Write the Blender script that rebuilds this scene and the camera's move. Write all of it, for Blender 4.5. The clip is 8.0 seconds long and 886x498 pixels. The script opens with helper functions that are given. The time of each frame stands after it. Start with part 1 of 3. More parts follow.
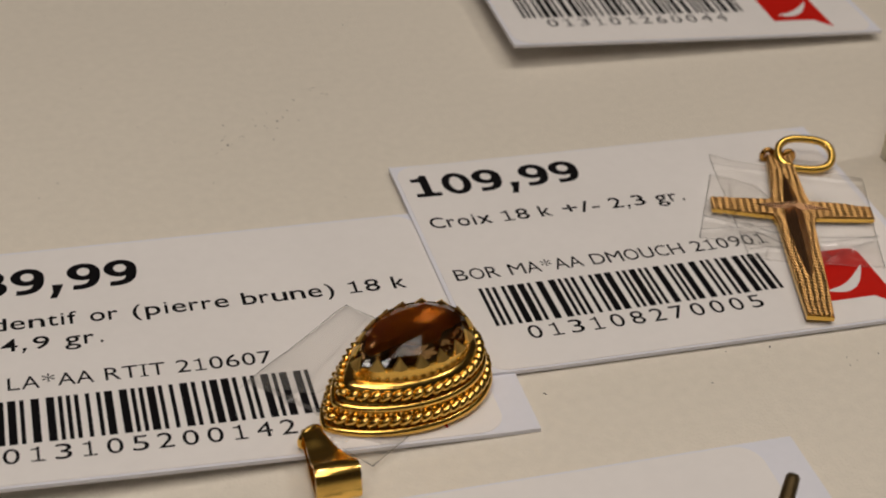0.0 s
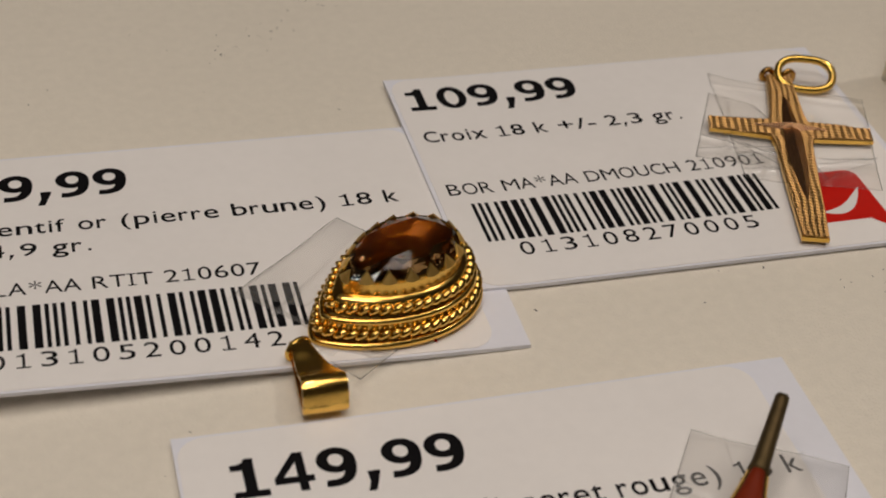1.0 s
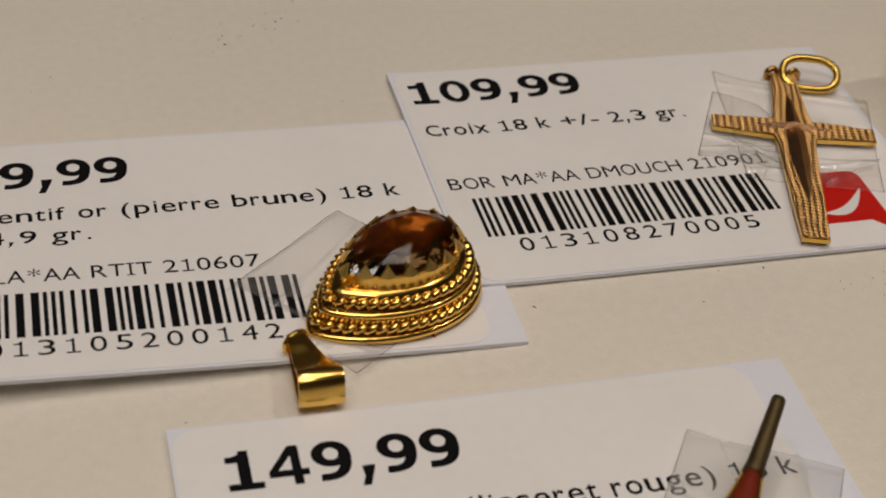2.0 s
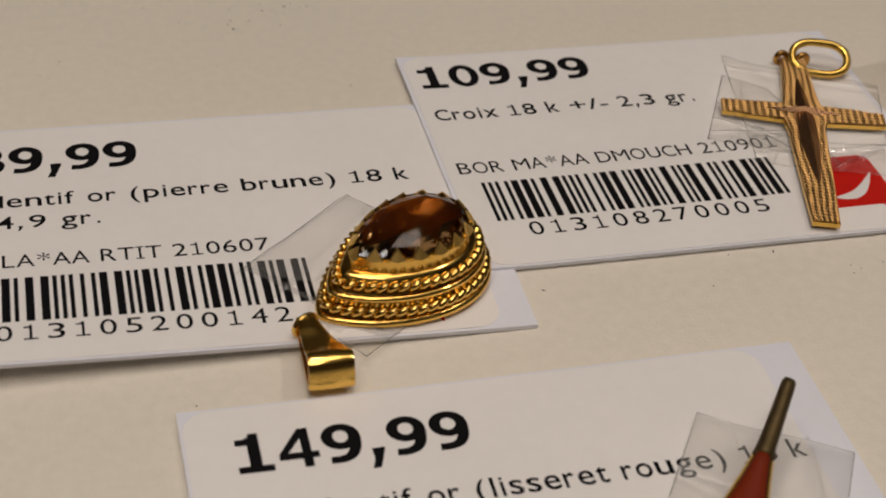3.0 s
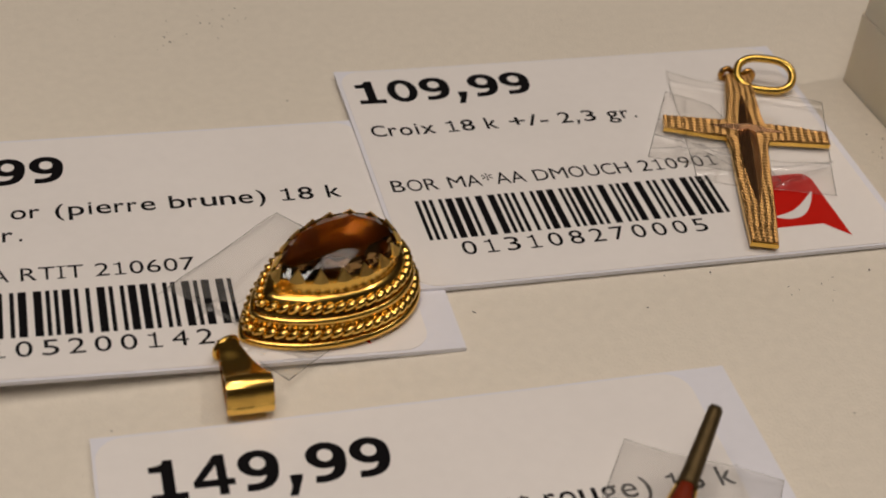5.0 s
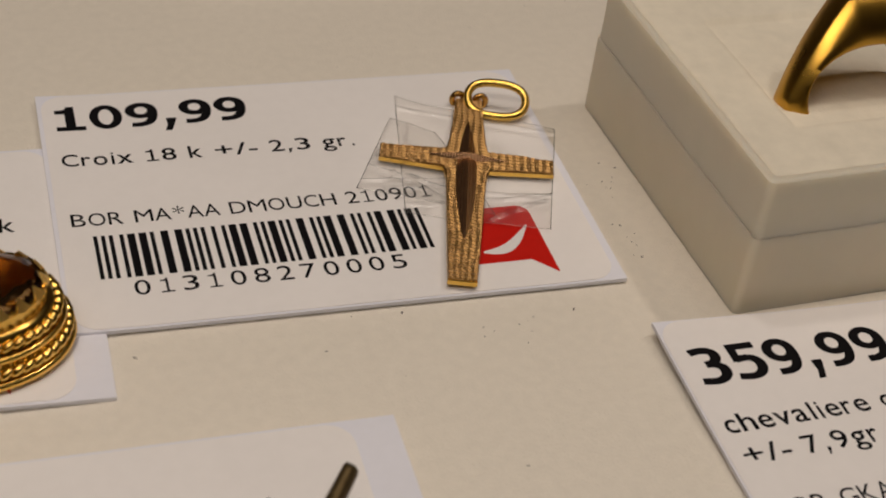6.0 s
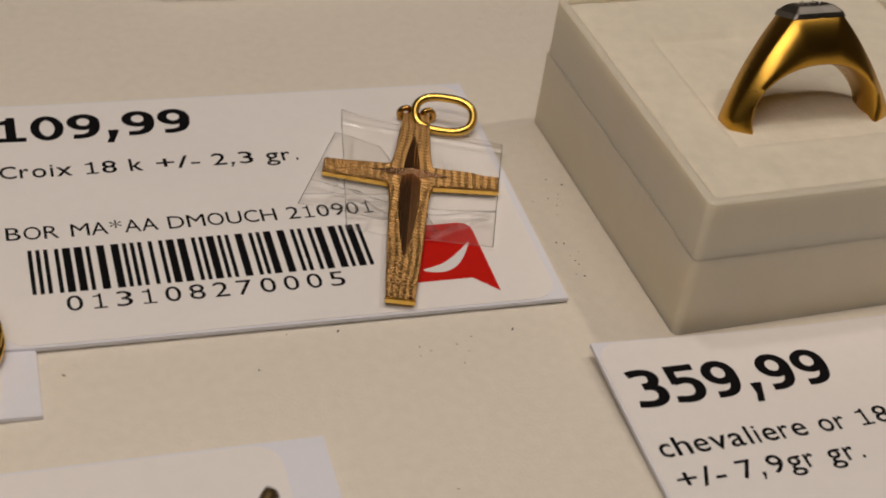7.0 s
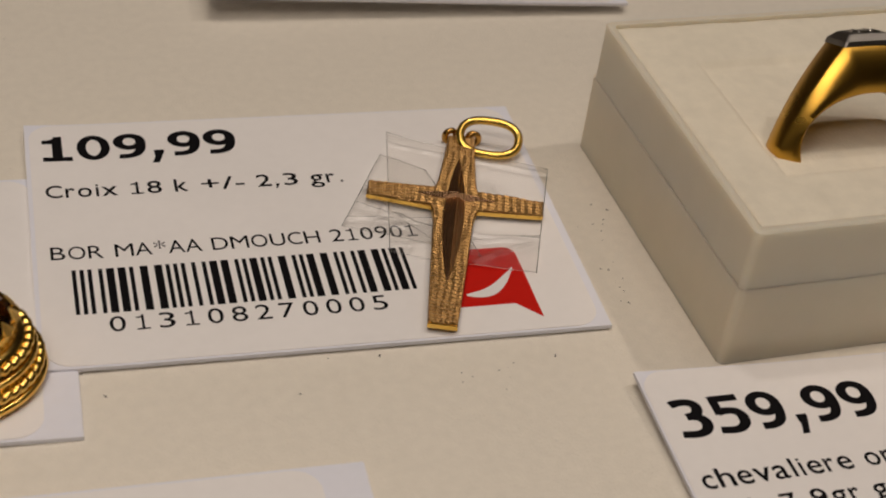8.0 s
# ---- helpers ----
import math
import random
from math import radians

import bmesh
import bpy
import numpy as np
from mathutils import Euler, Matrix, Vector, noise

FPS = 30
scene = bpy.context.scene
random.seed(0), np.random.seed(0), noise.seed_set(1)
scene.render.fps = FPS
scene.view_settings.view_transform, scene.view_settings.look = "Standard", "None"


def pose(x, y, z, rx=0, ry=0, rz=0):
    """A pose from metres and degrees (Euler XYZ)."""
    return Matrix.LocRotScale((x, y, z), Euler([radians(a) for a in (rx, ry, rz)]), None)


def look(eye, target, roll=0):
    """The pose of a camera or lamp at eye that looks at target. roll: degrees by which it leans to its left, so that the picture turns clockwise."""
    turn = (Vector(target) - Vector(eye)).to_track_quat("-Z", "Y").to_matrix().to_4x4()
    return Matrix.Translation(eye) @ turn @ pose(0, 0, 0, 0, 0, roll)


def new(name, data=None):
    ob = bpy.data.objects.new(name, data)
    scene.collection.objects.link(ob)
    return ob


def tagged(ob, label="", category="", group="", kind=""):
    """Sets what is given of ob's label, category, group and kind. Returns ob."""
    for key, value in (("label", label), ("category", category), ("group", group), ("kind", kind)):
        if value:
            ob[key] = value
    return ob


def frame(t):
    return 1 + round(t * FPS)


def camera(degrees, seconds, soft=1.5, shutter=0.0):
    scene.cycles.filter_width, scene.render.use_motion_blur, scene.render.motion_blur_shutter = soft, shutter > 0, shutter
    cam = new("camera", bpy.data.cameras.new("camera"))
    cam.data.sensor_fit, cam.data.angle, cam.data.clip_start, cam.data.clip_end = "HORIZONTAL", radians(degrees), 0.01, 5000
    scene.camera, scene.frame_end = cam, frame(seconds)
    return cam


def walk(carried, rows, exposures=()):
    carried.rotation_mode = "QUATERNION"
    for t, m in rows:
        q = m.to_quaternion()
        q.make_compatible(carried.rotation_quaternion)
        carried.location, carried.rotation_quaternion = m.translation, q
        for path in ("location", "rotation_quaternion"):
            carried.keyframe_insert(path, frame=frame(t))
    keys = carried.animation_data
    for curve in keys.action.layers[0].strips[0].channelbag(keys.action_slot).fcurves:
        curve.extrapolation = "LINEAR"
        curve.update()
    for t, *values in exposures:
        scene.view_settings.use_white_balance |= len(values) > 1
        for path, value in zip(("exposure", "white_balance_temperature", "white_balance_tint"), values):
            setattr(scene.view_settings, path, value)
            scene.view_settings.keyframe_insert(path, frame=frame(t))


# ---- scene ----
cam = camera(32.0, 8.0, soft=1.9)
cam.data.dof.use_dof, cam.data.dof.focus_distance, cam.data.dof.aperture_fstop = True, 0.181, 44.0
MM = 0.001
# the walk, in millimetres over the display shelf
PATH = [
    (0.0, (-52.524, -136.889, 114.754), (-26.915, -59.206, 57.225), 3.8),
    (0.2, (-50.560, -136.598, 114.161), (-25.910, -60.232, 54.489), 4.3),
    (0.5, (-51.564, -136.925, 112.982), (-26.520, -61.611, 52.149), 4.8),
    (1.0, (-51.345, -136.250, 112.915), (-26.262, -61.528, 51.372), 5.0),
    (1.5, (-50.721, -136.146, 113.095), (-25.757, -61.543, 51.361), 5.6),
    (2.8, (-50.516, -135.376, 113.912), (-26.171, -61.431, 51.146), 5.9),
    (3.0, (-50.902, -136.097, 112.773), (-26.721, -62.043, 50.073), 5.7),
    (3.5, (-51.208, -136.219, 112.149), (-27.359, -62.722, 48.671), 5.6),
    (4.0, (-50.889, -135.900, 112.562), (-27.211, -62.707, 48.670), 5.9),
    (4.2, (-50.615, -135.847, 112.490), (-26.946, -62.666, 48.581), 5.9),
    (5.3, (-32.758, -132.956, 113.147), (-6.401, -59.037, 51.169), 6.7),
    (5.5, (-21.810, -132.262, 113.446), (5.685, -58.780, 51.442), 7.0),
    (6.0, (-12.002, -131.936, 111.968), (16.433, -58.706, 50.091), 7.8),
    (6.5, (-9.140, -131.373, 112.454), (19.662, -58.351, 50.500), 8.0),
    (7.0, (-5.551, -131.140, 113.080), (23.358, -58.013, 51.300), 8.6),
    (7.5, (-5.546, -130.555, 113.325), (23.095, -57.239, 51.645), 8.7),
    (8.0, (-5.022, -129.844, 113.597), (21.143, -55.392, 52.179), 8.0),
]
walk(cam, [(t, look(Vector(eye) * MM, Vector(target) * MM, roll)) for t, eye, target, roll in PATH],
     [(0.0, 0.0, 6120, 7), (3.0, 0.0, 6200, 8), (4.0, 0.0, 6340, 9), (8.0, 0.0, 6330, 9)])

# ---------------------------------------------------------------- light
world = bpy.data.worlds.new("shop_air")
world.use_nodes = True
world.node_tree.nodes["Background"].inputs[0].default_value = (1.0, 0.86, 0.7, 1)
world.node_tree.nodes["Background"].inputs[1].default_value = 0.02
scene.world = world
scene.view_settings.exposure = 0.0


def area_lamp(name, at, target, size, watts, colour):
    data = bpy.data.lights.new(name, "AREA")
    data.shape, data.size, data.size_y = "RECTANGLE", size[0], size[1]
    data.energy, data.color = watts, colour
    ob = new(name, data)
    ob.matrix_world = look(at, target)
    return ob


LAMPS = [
    # out-of-view lamps without fixtures; the first is set by the ring box's shadow
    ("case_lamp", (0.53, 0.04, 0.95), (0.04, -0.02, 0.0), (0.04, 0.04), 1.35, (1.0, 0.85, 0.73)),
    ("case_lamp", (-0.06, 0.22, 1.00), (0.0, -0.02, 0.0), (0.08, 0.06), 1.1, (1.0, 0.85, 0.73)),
    # fill strip added over the viewpoint to brighten the shelf's front
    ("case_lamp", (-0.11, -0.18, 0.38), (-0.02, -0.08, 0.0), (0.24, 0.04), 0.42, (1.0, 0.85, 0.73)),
    ("ceiling_lamp", (0.1, -0.15, 1.9), (0.05, -0.1, 0.0), (1.2, 0.6), 8.0, (1.0, 0.86, 0.75)),
]
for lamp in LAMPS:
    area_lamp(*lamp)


# ---------------------------------------------------------------- materials
def material(name, colour, rough=0.5, metal=0.0, spread=0.06, grain=600.0, bump=0.0, bump_scale=3000.0, coat=0.0, stain=0.0, stain_scale=60.0, deep=0.0002, sheen=0.5):
    m = bpy.data.materials.new(name)
    m.use_nodes = True
    nodes, links = m.node_tree.nodes, m.node_tree.links
    b = nodes["Principled BSDF"]
    b.inputs["Roughness"].default_value = rough
    b.inputs["Metallic"].default_value = metal
    b.inputs["Specular IOR Level"].default_value = sheen
    b.inputs["Coat Weight"].default_value = coat
    b.inputs["Coat Roughness"].default_value = 0.08
    co = nodes.new("ShaderNodeTexCoord")
    n1 = nodes.new("ShaderNodeTexNoise")
    n1.inputs["Scale"].default_value = grain
    n1.inputs["Detail"].default_value = 5
    links.new(co.outputs["Object"], n1.inputs["Vector"])
    n2 = nodes.new("ShaderNodeTexNoise")
    n2.inputs["Scale"].default_value = stain_scale
    n2.inputs["Detail"].default_value = 3
    links.new(co.outputs["Object"], n2.inputs["Vector"])
    both = nodes.new("ShaderNodeMath")
    both.operation = "MULTIPLY_ADD"
    links.new(n1.outputs["Fac"], both.inputs[0])
    both.inputs[1].default_value = 0.5
    half = nodes.new("ShaderNodeMath")
    half.operation = "MULTIPLY"
    links.new(n2.outputs["Fac"], half.inputs[0])
    half.inputs[1].default_value = 0.5
    links.new(half.outputs[0], both.inputs[2])
    ramp = nodes.new("ShaderNodeValToRGB")
    lo = [c * (1 - spread - stain) for c in colour]
    hi = [min(1, c * (1 + spread)) for c in colour]
    ramp.color_ramp.elements[0].position, ramp.color_ramp.elements[0].color = 0.3, (*lo, 1)
    ramp.color_ramp.elements[1].position, ramp.color_ramp.elements[1].color = 0.65, (*hi, 1)
    links.new(both.outputs[0], ramp.inputs[0])
    links.new(ramp.outputs[0], b.inputs["Base Color"])
    wear = nodes.new("ShaderNodeMath")
    wear.operation = "MULTIPLY_ADD"
    links.new(n2.outputs["Fac"], wear.inputs[0])
    wear.inputs[1].default_value = rough * 0.5
    wear.inputs[2].default_value = rough * 0.75
    links.new(wear.outputs[0], b.inputs["Roughness"])
    if bump:
        n3 = nodes.new("ShaderNodeTexNoise")
        n3.inputs["Scale"].default_value = bump_scale
        n3.inputs["Detail"].default_value = 4
        links.new(co.outputs["Object"], n3.inputs["Vector"])
        bn = nodes.new("ShaderNodeBump")
        bn.inputs["Strength"].default_value = bump
        bn.inputs["Distance"].default_value = deep
        links.new(n3.outputs["Fac"], bn.inputs["Height"])
        links.new(bn.outputs[0], b.inputs["Normal"])
    return m


def engraved_gold(name, colour):
    """Gold for a hand-cut face, its tone varying slightly at random."""
    return material(name, colour, 0.31, 1.0, 0.08, 1500, stain=0.06, stain_scale=300)


def brushed_gold(name, colour):
    """Gold facet with straight polishing lines across x."""
    m = material(name, colour, 0.28, 1.0, 0.1, 900, 0)
    nodes, links = m.node_tree.nodes, m.node_tree.links
    co = nodes.new("ShaderNodeTexCoord")
    wave = nodes.new("ShaderNodeTexWave")
    wave.bands_direction = "X"
    wave.inputs["Scale"].default_value = 900
    wave.inputs["Distortion"].default_value = 0.6
    links.new(co.outputs["Object"], wave.inputs["Vector"])
    bn = nodes.new("ShaderNodeBump")
    bn.inputs["Strength"].default_value = 0.5
    bn.inputs["Distance"].default_value = 0.0001
    links.new(wave.outputs["Fac"], bn.inputs["Height"])
    links.new(bn.outputs[0], nodes["Principled BSDF"].inputs["Normal"])
    return m


def clear_film(name, milky=0.05, gloss=1.0, clear=0.98):
    m = bpy.data.materials.new(name)
    m.use_nodes = True
    nodes, links = m.node_tree.nodes, m.node_tree.links
    nodes.remove(nodes["Principled BSDF"])
    out = nodes["Material Output"]
    tr = nodes.new("ShaderNodeBsdfTransparent")
    tr.inputs[0].default_value = (clear, clear * 0.995, clear * 0.985, 1)
    df = nodes.new("ShaderNodeBsdfDiffuse")
    df.inputs[0].default_value = (0.75, 0.74, 0.72, 1)
    gl = nodes.new("ShaderNodeBsdfGlossy")
    gl.inputs["Roughness"].default_value = 0.2
    fr = nodes.new("ShaderNodeFresnel")
    fr.inputs["IOR"].default_value = 1.45
    co = nodes.new("ShaderNodeTexCoord")
    nz = nodes.new("ShaderNodeTexNoise")
    nz.inputs["Scale"].default_value = 180
    nz.inputs["Detail"].default_value = 4
    links.new(co.outputs["Object"], nz.inputs["Vector"])
    bn = nodes.new("ShaderNodeBump")
    bn.inputs["Strength"].default_value = 0.35
    bn.inputs["Distance"].default_value = 0.001
    links.new(nz.outputs["Fac"], bn.inputs["Height"])
    links.new(bn.outputs[0], gl.inputs["Normal"])
    links.new(bn.outputs[0], fr.inputs["Normal"])
    a = nodes.new("ShaderNodeMixShader")
    a.inputs[0].default_value = milky
    links.new(tr.outputs[0], a.inputs[1])
    links.new(df.outputs[0], a.inputs[2])
    b = nodes.new("ShaderNodeMixShader")
    k = nodes.new("ShaderNodeMath")
    k.operation = "MULTIPLY"
    k.inputs[1].default_value = gloss
    links.new(fr.outputs[0], k.inputs[0])
    links.new(k.outputs[0], b.inputs[0])
    links.new(a.outputs[0], b.inputs[1])
    links.new(gl.outputs[0], b.inputs[2])
    links.new(b.outputs[0], out.inputs[0])
    return m


def gem(name, colour, ior=1.38):
    m = bpy.data.materials.new(name)
    m.use_nodes = True
    b = m.node_tree.nodes["Principled BSDF"]
    b.inputs["Base Color"].default_value = (*colour, 1)
    b.inputs["Roughness"].default_value = 0.02
    b.inputs["Transmission Weight"].default_value = 1.0
    b.inputs["IOR"].default_value = ior
    return m


def frosted(name, colour):
    m = material(name, colour, 0.4, 0, 0.012, 250, 0.05, 900, stain=0.03, stain_scale=25)
    b = m.node_tree.nodes["Principled BSDF"]
    b.inputs["Subsurface Weight"].default_value = 0.8
    b.inputs["Subsurface Radius"].default_value = (1.0, 0.85, 0.7)
    b.inputs["Subsurface Scale"].default_value = 0.004
    return m


SHELF = material("shelf_paint", (0.85, 0.79, 0.68), 0.42, 0, 0.02, 700, 0.8, 2600, stain=0.05, stain_scale=9, deep=0.00022)
CARD = material("card_stock", (0.82, 0.825, 0.89), 0.6, 0, 0.02, 900, 0.12, 4000)
STICKER = material("sticker_paper", (0.89, 0.86, 0.835), 0.5, 0, 0.02, 700, 0.08, 3000)
INK = material("black_ink", (0.007, 0.0065, 0.0075), 0.7, 0, 0.1, 2000, sheen=0.05)
RED_INK = material("red_ink", (0.55, 0.009, 0.003), 0.6, 0, 0.06, 900, sheen=0.15)
WHITE_INK = material("bare_paper", (0.82, 0.80, 0.78), 0.5, 0, 0.02, 900)
GOLD = material("polished_gold", (0.88, 0.56, 0.13), 0.19, 1.0, 0.08, 500, 0.06, 900)
CUP_GOLD = material("rough_cup_gold", (0.85, 0.55, 0.16), 0.4, 1.0, 0.1, 900, 0.2, 1500)
CLAW_GOLD = material("satin_gold", (0.92, 0.62, 0.18), 0.42, 1.0, 0.08, 500, 0.06, 900)
DARK_GOLD = material("dark_gold", (0.50, 0.28, 0.07), 0.22, 1.0, 0.2, 700, 0.1, 1500)
RING_GOLD = material("ring_gold", (0.60, 0.345, 0.055), 0.29, 1.0, 0.08, 300, 0.04, 500)
WHITE_GOLD = material("white_gold", (0.44, 0.41, 0.37), 0.33, 1.0, 0.06, 600, 0.1, 900)
ROSE = engraved_gold("engraved_rose_gold", (0.34, 0.195, 0.068))
ROSE_FACET = brushed_gold("brushed_rose_gold", (0.55, 0.31, 0.16))
LINK_GOLD = material("link_gold", (0.72, 0.47, 0.10), 0.2, 1.0, 0.1, 600, 0.1, 1200)
BRONZE = material("worn_tip_gold", (0.12, 0.085, 0.04), 0.6, 1.0, 0.25, 700, 0.15, 1500)
ENAMEL = material("red_enamel", (0.185, 0.02, 0.003), 0.6, 0, 0.3, 400, 0.15, 900, sheen=0.15)
AMBER = gem("brown_citrine", (0.46, 0.28, 0.12), 1.42)
DIAMOND = gem("small_diamond", (0.95, 0.93, 0.9), 2.2)
FILM = clear_film("clear_plastic_film", 0.05, 1.7, 0.995)
MILKY_FILM = clear_film("milky_plastic_film", 0.18, 0.8, 0.93)
GREY_FILM = clear_film("grey_plastic_film", 0.10, 1.2, 0.90)
PLASTIC = frosted("frosted_plastic", (0.85, 0.735, 0.56))
FOAM = material("white_foam", (0.84, 0.775, 0.63), 0.95, 0, 0.04, 500, 0.5, 2500, stain=0.05, stain_scale=80)
DUST = material("dust_grit", (0.07, 0.055, 0.045), 0.9, 0, 0.4, 900)
WALL = material("shop_wall", (0.19, 0.165, 0.14), 0.8, 0, 0.1, 8, stain=0.1, stain_scale=2)
FLOOR = material("shop_floor", (0.16, 0.13, 0.11), 0.6, 0, 0.2, 12, stain=0.1, stain_scale=2)
CEILING = material("shop_ceiling", (0.5, 0.47, 0.43), 0.8, 0, 0.05, 8)


# ---------------------------------------------------------------- helpers; lengths in millimetres
def thing(name, m, label, category, group="", kind=""):
    ob = new(name)
    ob.empty_display_size = 0.005
    ob.matrix_world = m
    return tagged(ob, label, category, group, kind)


def place(x, y, z=0.0, rz=0.0, rx=0.0, ry=0.0):
    return pose(x * MM, y * MM, z * MM, rx, ry, rz)


def part(name, bm, mat, parent=None, label="", smooth=False, scale=MM):
    for v in bm.verts:
        v.co *= scale
    bmesh.ops.recalc_face_normals(bm, faces=bm.faces)
    me = bpy.data.meshes.new(name)
    bm.to_mesh(me)
    bm.free()
    for m in mat if isinstance(mat, (list, tuple)) else [mat]:
        me.materials.append(m)
    if smooth:
        for p in me.polygons:
            p.use_smooth = True
    ob = new(name, me)
    ob.parent = parent
    if label:
        ob["label"] = label
    return ob


def slab(bm, outline, z0, z1):
    """An upright prism over a closed outline of (x, y)."""
    low = [bm.verts.new((x, y, z0)) for x, y in outline]
    top = [bm.verts.new((x, y, z1)) for x, y in outline]
    n = len(outline)
    bm.faces.new(low[::-1])
    bm.faces.new(top)
    for i in range(n):
        bm.faces.new((low[i], low[(i + 1) % n], top[(i + 1) % n], top[i]))
    return bm


def rounded(x0, y0, x1, y1, r, n=6):
    pts = []
    for cx, cy, a in ((x1 - r, y1 - r, 0), (x0 + r, y1 - r, 90), (x0 + r, y0 + r, 180), (x1 - r, y0 + r, 270)):
        for i in range(n + 1):
            t = radians(a + 90 * i / n)
            pts.append((cx + r * math.cos(t), cy + r * math.sin(t)))
    return pts


def tube(bm, pts, r, sides=8, closed=False, flat=1.0):
    """A round bar along points."""
    pts = [Vector(p) for p in pts]
    n = len(pts)
    rings = []
    side = None
    for i, p in enumerate(pts):
        a = pts[(i - 1) % n] if closed or i else p
        b = pts[(i + 1) % n] if closed or i < n - 1 else p
        d = (b - a).normalized()
        if side is None:
            side = d.cross(Vector((0, 0, 1)))
            side = side.normalized() if side.length > 1e-3 else Vector((1, 0, 0))
        side = (side - d * side.dot(d)).normalized()
        up = side.cross(d)
        rr = r(i / max(1, n - 1)) if callable(r) else r
        rings.append([bm.verts.new(p + rr * (side * math.cos(2 * math.pi * k / sides) + up * flat * math.sin(2 * math.pi * k / sides))) for k in range(sides)])
    for i in range(n if closed else n - 1):
        a, b = rings[i], rings[(i + 1) % n]
        for k in range(sides):
            bm.faces.new((a[k], a[(k + 1) % sides], b[(k + 1) % sides], b[k]))
    if not closed:
        bm.faces.new(rings[0][::-1])
        bm.faces.new(rings[-1])
    return bm


def loft(bm, rings, cap_low=True, cap_top=True):
    vs = [[bm.verts.new(p) for p in ring] for ring in rings]
    n = len(vs[0])
    for a, b in zip(vs, vs[1:]):
        for k in range(n):
            bm.faces.new((a[k], a[(k + 1) % n], b[(k + 1) % n], b[k]))
    if cap_low:
        bm.faces.new(vs[0][::-1])
    if cap_top:
        bm.faces.new(vs[-1])
    return bm


def glyphs(words, heavy=0.0, gap=1.0):
    """Flat letters with the built-in font, as vertices and faces at size one."""
    cu = bpy.data.curves.new("letters", "FONT")
    cu.body, cu.offset, cu.space_character, cu.resolution_u = words, heavy, gap, 4
    ob = bpy.data.objects.new("letters", cu)
    scene.collection.objects.link(ob)
    bpy.context.view_layer.update()
    me = ob.evaluated_get(bpy.context.evaluated_depsgraph_get()).to_mesh()
    co = np.array([v.co[:2] for v in me.vertices])
    faces = [tuple(p.vertices) for p in me.polygons]
    ob.evaluated_get(bpy.context.evaluated_depsgraph_get()).to_mesh_clear()
    bpy.data.objects.remove(ob)
    bpy.data.curves.remove(cu)
    return co, faces


# advance widths and side bearings of a wide sans-serif face, in thousandths of an em
ADVANCE = dict(zip("abcdefghijklmnopqrstuvwxyz", (601, 623, 521, 623, 596, 352, 623, 633, 274, 344, 592, 274, 973, 633, 607, 623, 623, 427, 521, 394, 633, 592, 818, 592, 592, 525)))
ADVANCE.update(zip("ABCDEFGHIKLMNOPRSTU", (684, 686, 698, 771, 632, 575, 775, 751, 421, 693, 557, 843, 748, 787, 603, 695, 684, 616, 732)))
ADVANCE.update({" ": 352, ",": 364, ".": 364, "(": 454, ")": 454, "+": 818, "-": 454, "/": 454, "*": 636})
BEARING = {"i": 80, "l": 80, ",": 100, ".": 130, "(": 80, ")": 80, "+": 85, "/": 15, "-": 60, "r": 50, "f": 20, "t": 25, "v": 15, "x": 15, "k": 50, "T": 10, "A": 8, "*": 80}
FLAGGED = [(115, 0), (550, 0), (550, 70), (378, 70), (378, 727), (312, 727), (295, 668), (215, 640), (115, 636), (115, 572), (292, 572), (292, 70), (115, 70)]
FLAGGED_BOLD = [(85, 0), (650, 0), (650, 120), (468, 120), (468, 727), (315, 727), (295, 662), (205, 628), (85, 624), (85, 512), (272, 512), (272, 120), (85, 120)]
FLAGGED_MID = [(100, 0), (565, 0), (565, 82), (392, 82), (392, 727), (305, 727), (288, 668), (208, 640), (100, 636), (100, 560), (284, 560), (284, 82), (100, 82)]
COMMA = [(95, 130), (235, 130), (235, 95), (130, -150), (60, -150), (120, 0), (95, 0)]
COMMA_BOLD = [(95, 200), (300, 200), (300, 150), (170, -170), (35, -170), (105, 0)]
SERIFED = [(60, 0), (360, 0), (360, 62), (253, 62), (253, 665), (360, 665), (360, 727), (60, 727), (60, 665), (167, 665), (167, 62), (60, 62)]
SHAPES = {}
# bold figures, as lines of a broad pen: bent strokes through points, rings and straight-edged pieces
BOLD_STROKES = {
    "0": [("ring", (355, 363, 235, 302))],
    "9": [("ring", (325, 488, 202, 178)), ("bent", [(527, 520), (532, 400), (505, 240), (430, 120), (310, 68), (190, 61), (120, 66)])],
    "3": [("bent", [(105, 640), (250, 668), (400, 655), (478, 590), (478, 490), (410, 415), (270, 392)]),
          ("bent", [(270, 392), (420, 372), (515, 290), (510, 170), (430, 90), (290, 58), (80, 84)])],
    "5": [("flat", [(130, 605), (590, 605), (590, 727), (130, 727)]), ("flat", [(130, 360), (270, 395), (270, 620), (130, 620)]),
          ("bent", [(170, 405), (300, 428), (440, 410), (525, 320), (520, 190), (440, 95), (300, 58), (90, 84)])],
    "4": [("flat", [(25, 160), (690, 160), (690, 280), (25, 280)]), ("flat", [(415, 0), (570, 0), (570, 727), (415, 727)]),
          ("flat", [(25, 270), (175, 270), (430, 560), (430, 727), (400, 727)])],
}


